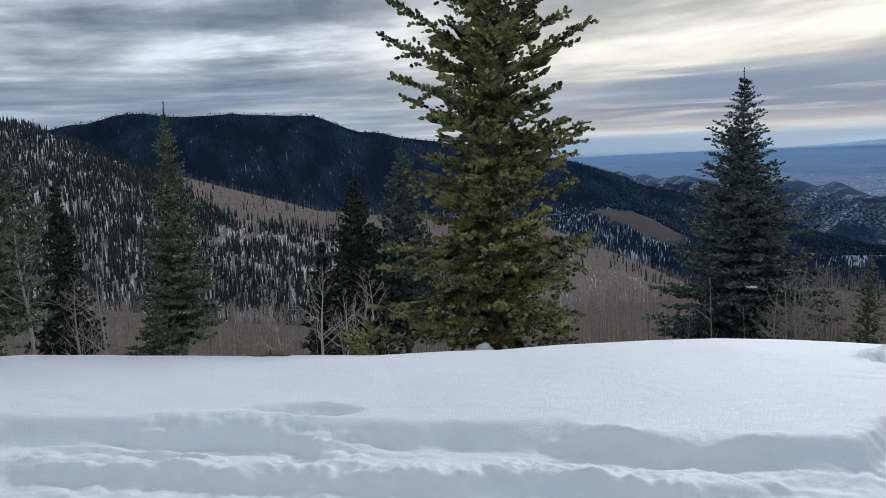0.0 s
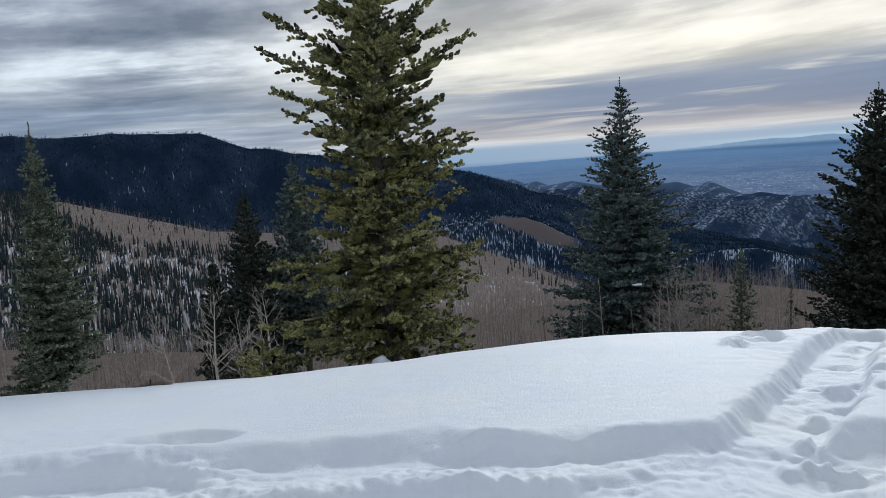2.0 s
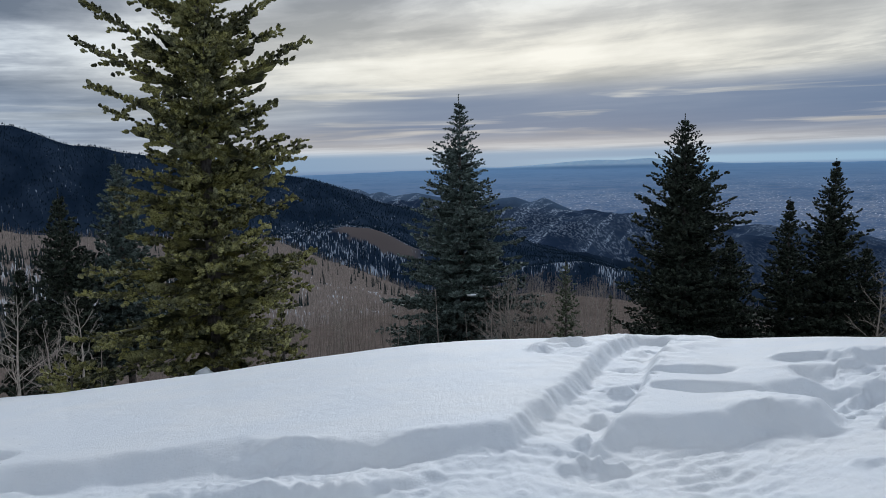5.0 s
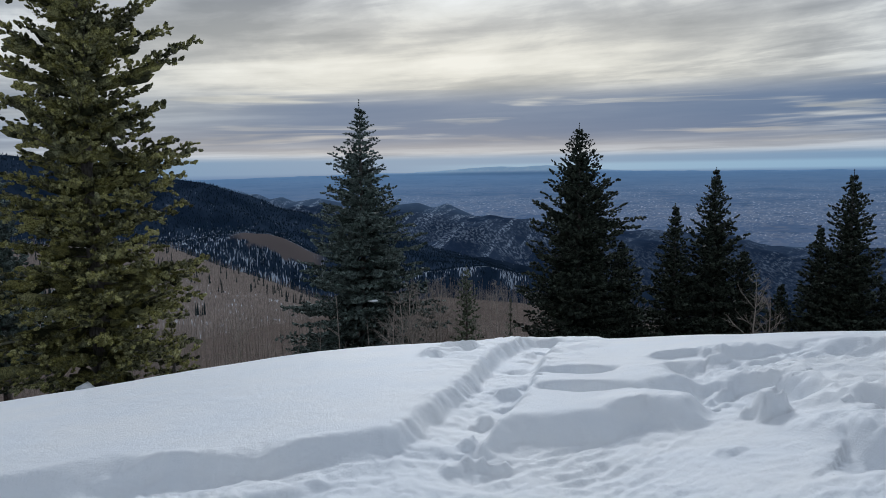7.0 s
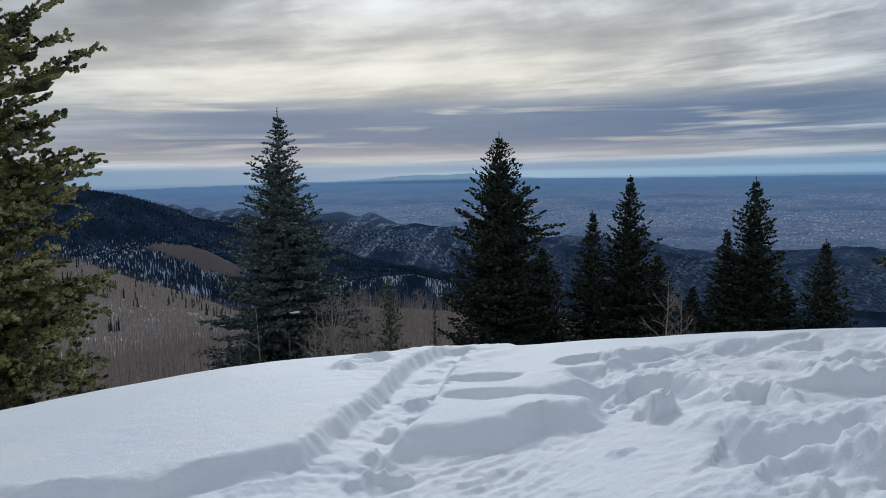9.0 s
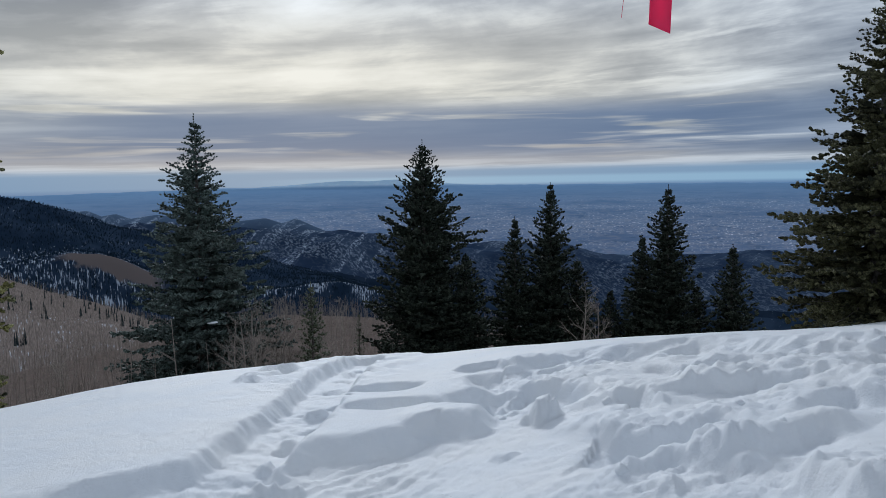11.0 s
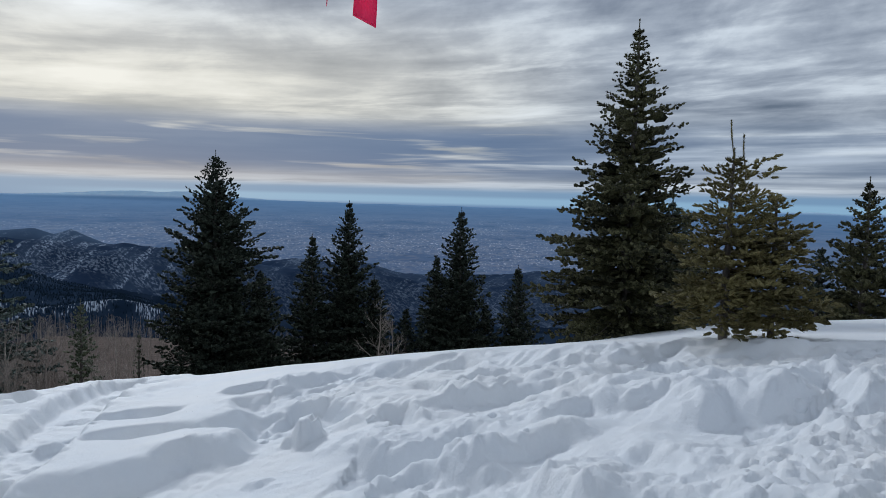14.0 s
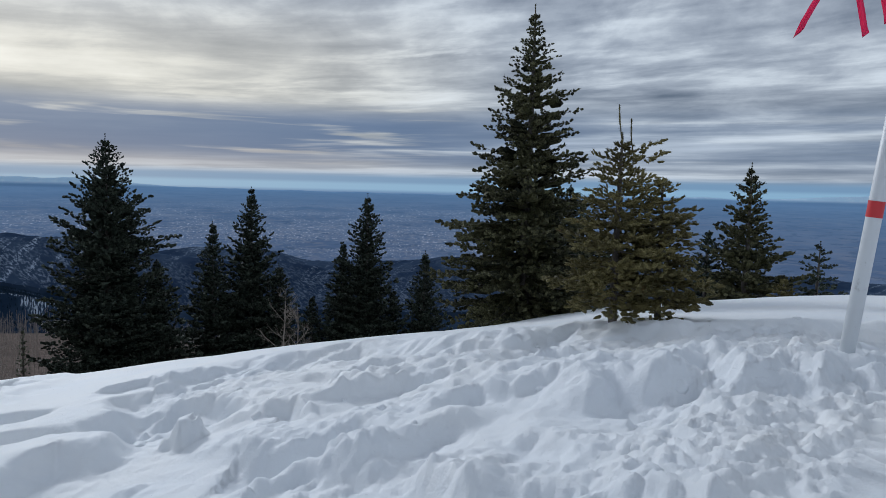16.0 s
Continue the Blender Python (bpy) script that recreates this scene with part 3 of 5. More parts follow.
def lip(line, tall, face, back, x, y):
    """A broken edge along a line: a steep face on the walker's side with a scoop before it, level ground behind; it fades at its ends."""
    lengths = [math.dist(p, q) for p, q in zip(line, line[1:])]
    normals = []
    for (x0, y0), (x1, y1), size in zip(line, line[1:], lengths):
        nx, ny = (y1 - y0) / size, (x0 - x1) / size
        away = 1.0 if nx * (x0 + x1 - 2 * CX) + ny * (y0 + y1 - 2 * CY) > 0 else -1.0
        normals.append((nx * away, ny * away))
    joints = [normals[0], *((p[0] + q[0], p[1] + q[1]) for p, q in zip(normals, normals[1:])), normals[-1]]
    total, done = sum(lengths), 0.0
    best, v, u = np.full(x.shape, 1e9), np.zeros(x.shape), np.zeros(x.shape)
    for n, ((x0, y0), (x1, y1), size) in enumerate(zip(line, line[1:], lengths)):
        dx, dy = x1 - x0, y1 - y0
        k = np.clip(((x - x0) * dx + (y - y0) * dy) / size**2, 0, 1)
        ox, oy = x - x0 - k * dx, y - y0 - k * dy
        nx = np.where(k <= 0, joints[n][0], np.where(k >= 1, joints[n + 1][0], normals[n][0]))
        ny = np.where(k <= 0, joints[n][1], np.where(k >= 1, joints[n + 1][1], normals[n][1]))
        d = np.hypot(ox, oy)
        near = d < best
        best, v, u = np.where(near, d, best), np.where(near, np.where(ox * nx + oy * ny > 0, d, -d), v), np.where(near, done + k * size, u)
        done += size
    ends = np.minimum(soft(u, 0, 0.22 * total), soft(total - u, 0, 0.22 * total))
    front = 1.6 * face + 0.25
    shape = np.where(v >= 0, 0.64 * np.clip(1 - v / back, 0, 1), np.where(v > -face, 0.64 - soft(-v, 0, face), -0.36 * np.clip(1 + (v + face) / front, 0, 1)))
    return tall * ends * shape


def hill_height(x, y):
    """The lie of the snow field without its tracks, to about 60 m."""
    r, a = np.hypot(x - CX, y - CY), np.degrees(np.arctan2(x - CX, y - CY))
    e = np.tan(np.radians(curve(CREST, a)))
    z0 = curve(SHELF, a)
    z0 = 0.05 + (z0 - 0.05) * soft(r, 0.7, 2.8)
    rc = curve(RIM, a)
    zc, d = EYE + rc * e, rc - 3.5
    u = np.clip((r - 3.5) / d, 0, 1)
    m0, m1 = np.clip((zc - z0) * 0.6, -9, 0), e * d
    h = (2 * u**3 - 3 * u**2 + 1) * z0 + (u**3 - 2 * u**2 + u) * m0 + (3 * u**2 - 2 * u**3) * zc + (u**3 - u**2) * m1
    beyond = np.maximum(r - rc, 0)
    # a shallow saddle between the trodden bank and the rise behind the saplings
    q, b = np.hypot(x - 1.40, y + 1.13), np.degrees(np.arctan2(x - 1.40, y + 1.13))
    saddle = (0.098 + 0.04 * soft(b, 76, 86)) * soft(b, 62, 73) * soft(b, 135, 105) * soft(q, 4.3, 5.4) * soft(q, 9.5, 6.6)
    return h + beyond * e - np.minimum(beyond, 60) ** 2 * 0.0035 - saddle


def broken(x, y, seed):
    """Tilted plates on a jittered lattice, as of broken crust."""
    xi, yi = np.floor(x).astype(np.int64), np.floor(y).astype(np.int64)
    best, out = np.full(x.shape, 9.0), np.zeros(x.shape)
    for i in (-1, 0, 1):
        for j in (-1, 0, 1):
            h = ((xi + i) * 73856093 ^ (yi + j) * 19349663 ^ (seed * 83492791)) & 0x7FFFFFFF
            h = ((h ^ (h >> 11)) * 1103515245 + 12345) & 0x7FFFFFFF
            p, q, t, u = [((h >> s) & 255) / 255.0 for s in (3, 9, 15, 21)]
            dx, dy = x - xi - i - p, y - yi - j - q
            d = np.hypot(dx, dy)
            out = np.where(d < best, (t - 0.5) + (u - 0.5) * 1.3 * dx + (p - 0.5) * 1.3 * dy, out)
            best = np.minimum(best, d)
    return out


def snow_height(x, y):
    """The snow with its tracks, trench, banks and hollows."""
    h = hill_height(x, y)
    wx, wy = x + 0.06 * lattice_noise(x * 3, y * 3, 5) + 0.010 * lattice_noise(x * 9, y * 9, 7), y + 0.06 * lattice_noise(x * 3, y * 3, 6) + 0.010 * lattice_noise(x * 9, y * 9, 8)
    s = along(EDGE, wx, wy) * np.where(inside(EDGE + [(12.0, -30.0), (-30.0, -30.0)], wx, wy), -1.0, 1.0)
    trodden = soft(-s, -0.03, 0.26)
    td = along(TRENCH, wx, wy)
    trench = soft(td, 0.36, 0.20)
    out = soft(np.hypot(x - CX, y - CY), 14, 10)
    right = soft(np.degrees(np.arctan2(x - CX, y - CY)), 38, 56)
    rough = np.maximum(trodden, trench * 0.8) * out
    h = h - (0.15 + 0.04 * soft(x, 2.3, 3.0)) * rough * (1 - 0.32 * right) + 0.012 * lattice_noise(x * 0.9, y * 0.9, 2)
    big = 0.5 - np.abs(lattice_noise(x * 1.3, y * 1.3, 11))
    mid = 0.4 - np.abs(lattice_noise((x * 0.5 - y * 0.87) * 2.0, (x * 0.87 + y * 0.5) * 3.6, 12))
    small = 0.35 - np.abs(lattice_noise(x * 8, y * 8 + 0.4 * x, 13))
    crumbs = 0.35 - np.abs(lattice_noise(x * 16, y * 16, 14))
    calm = 0.45 + 0.85 * soft(lattice_noise(x * 0.75, y * 0.75, 19), -0.22, 0.25)
    gx, gy = wx * 0.5 - wy * 0.87, wx * 0.87 + wy * 0.5
    plates = np.zeros(x.shape)
    for k in range(7):
        ox, oy = 0.024 * math.cos(k * 0.9) * (k > 0), 0.024 * math.sin(k * 0.9) * (k > 0)
        plates = plates + (broken((gx + ox) * 1.15, (gy + oy) * 2.7, 16) * 0.62 + broken((gx + ox * 0.6) * 3.4, (gy + oy * 0.6) * 6.4, 17) * 0.27) / 7
    near, bearing = np.hypot(x - CX, y - CY), np.degrees(np.arctan2(x - CX, y - CY))
    chunky = soft(bearing, 80, 93) * soft(near, 7.0, 5.5) + 0.2 * soft(bearing, 70, 80) * soft(near, 4.2, 3.4)
    h = h + rough * np.minimum(chunky, 1) * (0.032 * small + 0.034 * crumbs)
    h = h + rough * (0.2 + 0.8 * right) * calm * (0.020 * big + 0.050 * plates) + trench * (0.02 * mid + 0.012 * small + 0.03 * plates) + rough * (0.5 + 0.5 * right) * calm * (0.030 * mid + 0.024 * small + 0.016 * crumbs)
    h = h + soft(np.abs(s + 0.1), 0.5, 0.0) * right * out * (0.05 * mid + 0.03 * small)
    h = h + 0.035 * soft(near, 5.5, 8.0) * out * soft(s, 0.9, 0.2) * mid + 0.12 * soft(td, 1.1, 0.4) * (1 - trench) * soft(near, 6.0, 8.0) * out * mid
    # flutes down the trench's walls, ripples along the trodden lane
    h = h + soft(np.abs(td - 0.30), 0.16, 0.02) * out * (0.022 * lattice_noise(x * 4.3, y * 4.3, 29) + 0.016 * lattice_noise(x * 11, y * 11, 36))
    ripple = 0.35 - np.abs(lattice_noise(x * 2.6 + 0.7 * lattice_noise(x * 2, y * 2, 25), y * 8.5, 26))
    h = h + rough * (1 - right) * (1 - trench) * 0.03 * ripple * calm
    for line, tall, face, back in LIPS_MIDDLE + LIPS_NEAR + LIPS_FAR + LIPS_LEFT:
        h = h + lip(line, 1.12 * tall, 0.42 * face, 1.3 * back, wx, wy) * (1 + 0.28 * lattice_noise(x * 3.1, y * 3.1, 15) + 0.30 * lattice_noise(x * 8.0, y * 8.0, 27) + 0.25 * lattice_noise(x * 19.0, y * 19.0, 38))
    for x0, y0, wide, tall in LUMPS:
        q = np.hypot(wx - x0, wy - y0) / wide
        h = h + tall * soft(q + 0.55 * lattice_noise(x * 10, y * 10, 30) + 0.2 * lattice_noise(x * 23, y * 23, 37), 1.25, 0.35)
    for x0, y0, rx, ry, deep in HOLLOWS:
        t = radians(35 if x0 > 0 else 5)
        ux, uy = (wx - x0) * math.cos(t) - (wy - y0) * math.sin(t), (wx - x0) * math.sin(t) + (wy - y0) * math.cos(t)
        q = np.hypot(ux / rx, uy / ry)
        h = h - deep * soft(q + 0.14 * lattice_noise(x * 6, y * 6, 18), 1.25, 0.45)
    return h


KNOTS = [30.0, 60.0, 150.0, 260.0, 700.0, 950.0, 1200.0, 1330.0, 1800.0, 2150.0, 2450.0, 2600.0, 2850.0, 2990.0, 3150.0, 3210.0, 4850.0, 4950.0]


def land_height(r, a):
    """Hills and plain from 30 m to the skyline, for distance and bearing."""
    tan = lambda e: np.tan(np.radians(e))  # noqa: E731
    brush, hill, shoulder, peak, ridge, foot, humps = (curve(k, a) for k in (BRUSH_HILL, HILL, SHOULDER, PEAK, RIDGE, FOOT, HUMPS))
    hill, peak = np.maximum(hill, brush - 3), np.maximum(peak, -12.5)
    x, y = CX + 30 * np.sin(np.radians(a)), CY + 30 * np.cos(np.radians(a))
    start = np.degrees(np.arctan2(hill_height(x, y) - EYE, 30.0))
    elev = [start, np.minimum(start, brush) - 1.5, brush, np.minimum(brush, hill) - 1.5, hill, np.minimum(hill, shoulder) - 2.0, shoulder, np.minimum(shoulder + 0.1, peak - 0.5), peak, np.minimum(peak, ridge) - 1.0, ridge,
            np.minimum(ridge, foot) - 0.5, foot, np.minimum(foot, humps) - 0.3, humps, np.minimum(humps, foot) - 0.5, np.full(a.shape, -0.62), curve(SKYLINE, a)]
    zs = [EYE + k * tan(e) for k, e in zip(KNOTS, elev)]
    z = np.zeros(a.shape)
    for k0, k1, z0, z1 in zip(KNOTS, KNOTS[1:], zs, zs[1:]):
        u = np.clip((r - k0) / (k1 - k0), 0, 1)
        if 900 < k0 < 3200:
            u = 0.4 * u + 0.6 * u * u * (3 - 2 * u)
        z = np.where((r >= k0) & (r <= k1 + 1e-6), z0 + (z1 - z0) * u, z)
    x, y = CX + r * np.sin(np.radians(a)), CY + r * np.cos(np.radians(a))
    spurs = 0.4 - np.abs(lattice_noise((x * 0.9 + y * 0.43) / 190 + 0.4 * lattice_noise(x / 200, y / 200, 35), (x * 0.43 - y * 0.9) / 520, 21))
    gullies = 0.4 - np.abs(lattice_noise((x * 0.8 - y * 0.6) / 55, (x * 0.6 + y * 0.8) / 150, 22))
    z = z + soft(r, 60, 300) * soft(r, 3300, 3000) * (4 * lattice_noise(x / 120, y / 120, 20))
    z = z + soft(r, 2150, 2350) * soft(r, 3130, 2950) * (24 * spurs + 8 * gullies)
    z = z + soft(r, 950, 1200) * soft(r, 2300, 1900) * (10 * spurs + 4 * gullies)
    return z + soft(r, 4800, 4900) * (4 * lattice_noise(a * 0.4, a * 0 + 3, 23) + 2.5 * lattice_noise(a * 1.5, a * 0 + 7, 24))


def sheet_of(name, radii, mat, height, label, category, step=0.25):
    """A ring of ground round the viewpoint, finer in front."""
    a = np.concatenate([np.arange(-180, -37, 3.0), np.arange(-37, 100, step), np.arange(100, 180, 2.0)])
    A, R = np.meshgrid(a, radii, indexing="xy")
    X, Y = CX + R * np.sin(np.radians(A)), CY + R * np.cos(np.radians(A))
    Z = height(X, Y, R, A)
    v = np.stack([X, Y, Z], -1).reshape(-1, 3)
    n, m = len(a), len(radii)
    i, j = np.meshgrid(np.arange(m - 1), np.arange(n), indexing="ij")
    k = (j + 1) % n
    f = np.stack([i * n + j, (i + 1) * n + j, (i + 1) * n + k, i * n + k], -1).reshape(-1, 4)[:, ::-1]
    return tagged(new(name, mesh_of(name, v, f, mat, True)), label, category, kind="structure")


def geometric(lo, hi, n):
    return np.geomspace(lo, hi, n)


near_rings = np.concatenate([[0.01, 0.4, 0.8], np.arange(1.1, 2.4, 0.06), np.arange(2.4, 7.2, 0.022), np.arange(7.2, 12, 0.08), geometric(12, 30, 24)])
sheet_of("ground", near_rings, SNOW, lambda x, y, r, a: snow_height(x, y), "white snow field with a trodden trench and broken banks", "snow")
far = lambda x, y, r, a: land_height(r, a)  # noqa: E731
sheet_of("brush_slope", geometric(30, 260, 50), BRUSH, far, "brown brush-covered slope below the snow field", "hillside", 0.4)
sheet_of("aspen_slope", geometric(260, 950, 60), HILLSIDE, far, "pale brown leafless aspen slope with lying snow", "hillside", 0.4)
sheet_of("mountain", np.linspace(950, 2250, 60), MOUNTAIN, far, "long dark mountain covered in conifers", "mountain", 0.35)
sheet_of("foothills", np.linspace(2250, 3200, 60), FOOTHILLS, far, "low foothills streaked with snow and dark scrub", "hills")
sheet_of("backdrop", np.concatenate([np.linspace(3200, 4850, 50), [4875, 4900, 4925, 4950]]), PLAIN, far, "wide haze-blue plain with a distant town and faint mountains", "plain", 0.35)


# ---- trees ----
def conifer(name, label, x, y, base, top, reach, mat, seed, low=0.1, taper=0.85, whorl=0.33, spread=7, shoot=0.11, gap=0.10, frond=0.42, needles=9, needle=0.05, wide=0.016, fat=0.04, sides=4, ragged=0.62, rise=(2, 48), sag=(0.05, 0.25), puff=0.10, hollow=0.22, lean=(0, 0), trunk=None, budget=60000, boughs=(), bare=0.0, leaders=(), bulge=0.2, inner=3, group="firs on the slope"):
    """A fir: trunk, boughs in whorls, flat fronds of side twigs on them, and a needled shoot at every step of a twig."""
    rng = np.random.default_rng(seed)
    tall = top - base
    thing = tagged(new(name), label, "tree", group)
    thing.location = (x, y, base)
    r_foot = trunk or tall * 0.014 + 0.02
    hs = np.linspace(0, tall, 14)
    axis = np.stack([lean[0] * hs + 0.02 * np.sin(hs * 1.3 + seed), lean[1] * hs + 0.02 * np.cos(hs * 1.1 + seed), hs], 1)
    rad = r_foot * (1 - hs / tall) ** 0.8 + 0.006
    wood = [sticks(axis[:-1], axis[1:], rad[:-1], rad[1:], 8)]
    # boughs
    zs, azs = [], []
    z = low * tall
    while z < tall * 0.975:
        full = max(0.0, 1 - (z / tall - low) / (1 - low)) ** taper
        n = max(4, round(spread * (0.55 + 0.5 * full)))
        turn = rng.uniform(0, 6.28)
        for k in range(n):
            if rng.random() >= bare:
                zs.append(z + rng.normal(0, 0.16) * whorl)
                azs.append(turn + 6.283 * (k + rng.uniform(-0.3, 0.3)) / n)
        z += whorl * (0.7 + 0.3 * full)
    z, az = np.array(zs), np.array(azs)
    up = np.clip((z / tall - low) / (1 - low), 0, 1)
    outline = np.clip(1 - up, 0, 1) ** taper * (0.80 + 0.20 * np.clip(up / 0.12, 0, 1)) * (1 - np.exp(-(1 - up) / 0.11))
    lobes = 1 + bulge * lattice_noise(z * 1.3 / (whorl * 3) + seed * 3.1, np.cos(az - 0.7) * 1.6 + seed, 3)
    L = reach * outline * lobes * rng.uniform(ragged, 1.1, z.size) + shoot * 0.3
    el = np.radians(rise[0] + (rise[1] - rise[0]) * up**0.85 + rng.normal(0, 5, z.size))
    if boughs:
        bz, baz, bl, be = np.array(boughs, float).T
        z, L, az = np.concatenate([z, bz - base]), np.concatenate([L, bl]), np.concatenate([az, np.radians(baz)])
        el, up = np.concatenate([el, np.radians(be)]), np.concatenate([up, np.full(bz.size, 0.6)])
    flat = np.stack([np.cos(az), np.sin(az), 0 * az], 1)
    side = np.stack([-np.sin(az), np.cos(az), 0 * az], 1)
    root = np.stack([np.interp(z, hs, axis[:, 0]), np.interp(z, hs, axis[:, 1]), z], 1)
    droop = rng.uniform(*sag, z.size) * (1 - up)

    def on(b, s):
        return root[b] + flat[b] * (L[b] * s * np.cos(el[b]))[:, None] + np.array([[0, 0, 1.0]]) * (L[b] * (s * np.sin(el[b]) - droop[b] * s * (1.25 - s) * 1.6))[:, None]

    b = np.repeat(np.arange(z.size), 3)
    s0 = np.tile([0, 0.33, 0.66], z.size)
    thick = np.clip(L[b] * 0.013, 0.003, 0.03)
    wood.append(sticks(on(b, s0), on(b, s0 + 0.33), thick * (1.05 - s0), thick * (0.72 - s0), 4))
    child("trunk", mesh_of("trunk", *joined(wood), BARK), thing)
    # old dense growth close to the trunk
    b = np.repeat(np.arange(z.size), inner)
    yaw = rng.uniform(-0.5, 0.5, b.size)
    heart = on(b, rng.uniform(0.02, 0.42, b.size))
    heart_way = flat[b] * np.cos(yaw)[:, None] + side[b] * np.sin(yaw)[:, None] + np.array([[0, 0, 1.0]]) * (np.tan(el[b]) * 0.5 + rng.normal(0, 0.15, b.size))[:, None]
    heart_way /= np.linalg.norm(heart_way, axis=1, keepdims=True)
    heart_long = np.maximum(0.36 * L[b], shoot) * rng.uniform(0.7, 1.1, b.size)
    # side twigs, left and right in turn, and one that ends the bough
    count = np.maximum(3, np.round(L * (1 - hollow) / gap)).astype(int) + 1
    b = np.repeat(np.arange(z.size), count)
    k = np.arange(b.size) - np.repeat(np.cumsum(count) - count, count)
    end = k == count[b] - 1
    s = np.where(end, 0.97, hollow + (1 - hollow) * np.minimum((k + rng.random(b.size)) / (count[b] - 1), 0.99))
    hand = np.where(k % 2 == 0, 1.0, -1.0)
    ang = np.where(end, 0.05, np.radians(rng.uniform(32, 62, b.size))) * hand
    length = (frond * L[b] * (1 - s) ** 0.7 * np.clip((s - hollow * 0.5) / 0.22, 0.3, 1) + shoot * np.minimum(1, L[b] / (2.5 * shoot))) * rng.uniform(0.7, 1.15, b.size)
    lift = np.tan(el[b]) * 0.6 + rng.normal(0.04, puff, b.size)
    d = flat[b] * np.cos(ang)[:, None] + side[b] * np.sin(ang)[:, None]
    d[:, 2] += lift
    d /= np.linalg.norm(d, axis=1, keepdims=True)
    start = on(b, s)
    # shoots along the twigs, the last one straight on
    count2 = np.maximum(1, np.round(length / (shoot * 0.6))).astype(int)
    t = np.repeat(np.arange(b.size), count2)
    k = np.arange(t.size) - np.repeat(np.cumsum(count2) - count2, count2)
    p = start[t] + d[t] * (length[t] * (k + 0.55) / count2[t])[:, None]
    p[:, 2] -= 0.10 * (length[t] * ((k + 0.55) / count2[t]) ** 2)
    last = k == count2[t] - 1
    e = np.stack([-d[t][:, 1], d[t][:, 0], 0 * t], 1)
    sd = d[t] * 0.8 + e * (np.where(last, 0.0, np.where(k % 2 == 0, 0.6, -0.6)))[:, None] + rng.normal(0, 0.26, (t.size, 3)) + np.array([[0, 0, 0.08 + puff * 0.6]])
    sd /= np.linalg.norm(sd, axis=1, keepdims=True)
    cost = needles + sides * 4
    pick = np.argsort(-s[t] - rng.uniform(0, 0.8, t.size))[: max(50, budget // cost)]
    p, sd = p[pick], sd[pick]
    sl = shoot * rng.uniform(0.75, 1.25, pick.size) * np.clip(0.45 + 0.8 * L[b[t][pick]] / reach, 0.5, 1.05)
    # the leader and other upright ends
    tips = [np.stack([np.full(5, axis[-1, 0]), np.full(5, axis[-1, 1]), tall - np.arange(5) * shoot * 0.6], 1)]
    ways = [np.tile([[0.0, 0, 1]], (5, 1))]
    for x0, y0, z0, x1, y1, z1 in leaders:
        n = int((z1 - z0) / (shoot * 0.35)) + 2
        u = np.linspace(0, 1, n)[:, None]
        bow = np.array([[y1 - y0, x0 - x1, 0]]) * np.sin(u * 3.14) * 0.5
        tips.append(np.array([[x0, y0, z0 - base]]) * (1 - u) + np.array([[x1, y1, z1 - base]]) * u + bow)
        ways.append(np.tile([[(x1 - x0) / (z1 - z0), (y1 - y0) / (z1 - z0), 1]], (n, 1)))
    tip = np.concatenate(tips)
    p, sd, sl = np.concatenate([p, tip, heart]), np.concatenate([sd, *ways, heart_way]), np.concatenate([sl, np.full(len(tip), shoot * 0.5), heart_long])
    ref = rng.normal(0, 1, p.shape)
    a1 = np.cross(sd, ref)
    a1 /= np.linalg.norm(a1, axis=1, keepdims=True)
    a2 = np.cross(sd, a1)
    num, turn = p.shape[0], np.arange(sides) * 2 * np.pi / sides
    ring = a1[:, None] * np.cos(turn)[None, :, None] + a2[:, None] * np.sin(turn)[None, :, None]
    girth = (fat * np.clip(sl / shoot, 0.5, 3.0) * rng.uniform(0.8, 1.2, num))[:, None, None]
    rows = [p[:, None]]
    for where, size in ((0.25, 0.9), (0.8, 0.8)):
        rows.append(p[:, None] + sd[:, None] * (sl * where)[:, None, None] + ring * girth * size * rng.uniform(0.6, 1.4, (num, sides, 1)))
    rows.append((p + sd * sl[:, None])[:, None])
    v0 = np.concatenate(rows, 1).reshape(-1, 3)
    k = np.arange(sides)
    n = (k + 1) % sides
    tri = [np.stack([0 * k, n + 1, k + 1], 1), np.stack([k + 1 + sides, n + 1 + sides, 0 * k + 1 + 2 * sides], 1), np.stack([k + 1, n + 1, n + 1 + sides], 1), np.stack([k + 1, n + 1 + sides, k + 1 + sides], 1)]
    f0 = ((np.arange(num) * (2 + 2 * sides))[:, None, None] + np.concatenate(tri)[None]).reshape(-1, 3)
    m = needles
    at = 0.08 + 0.9 * (np.arange(m) + 0.3) / m
    num -= heart.shape[0]
    p, sd, sl, a1, a2 = p[:num], sd[:num], sl[:num], a1[:num], a2[:num]
    th = np.arange(m) * 2.4 + rng.uniform(0, 6.28, (num, 1))
    out = a1[:, None] * np.cos(th)[..., None] + a2[:, None] * np.sin(th)[..., None]
    q = p[:, None] + sd[:, None] * (sl[:, None] * at)[..., None]
    point = (out * 0.9 + sd[:, None] * 0.6) * (needle * rng.uniform(0.75, 1.2, (num, m)))[..., None]
    point = point + out * (fat * 0.6)
    across = np.cross(point, sd[:, None])
    across /= np.linalg.norm(across, axis=2, keepdims=True) + 1e-9
    across = across * wide * 0.5
    v1 = np.stack([q - across, q + across, q + point], 2).reshape(-1, 3)
    v, f = joined([(v0, f0), (v1, np.arange(len(v1)).reshape(-1, 3))])
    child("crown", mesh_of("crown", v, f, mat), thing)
    return thing


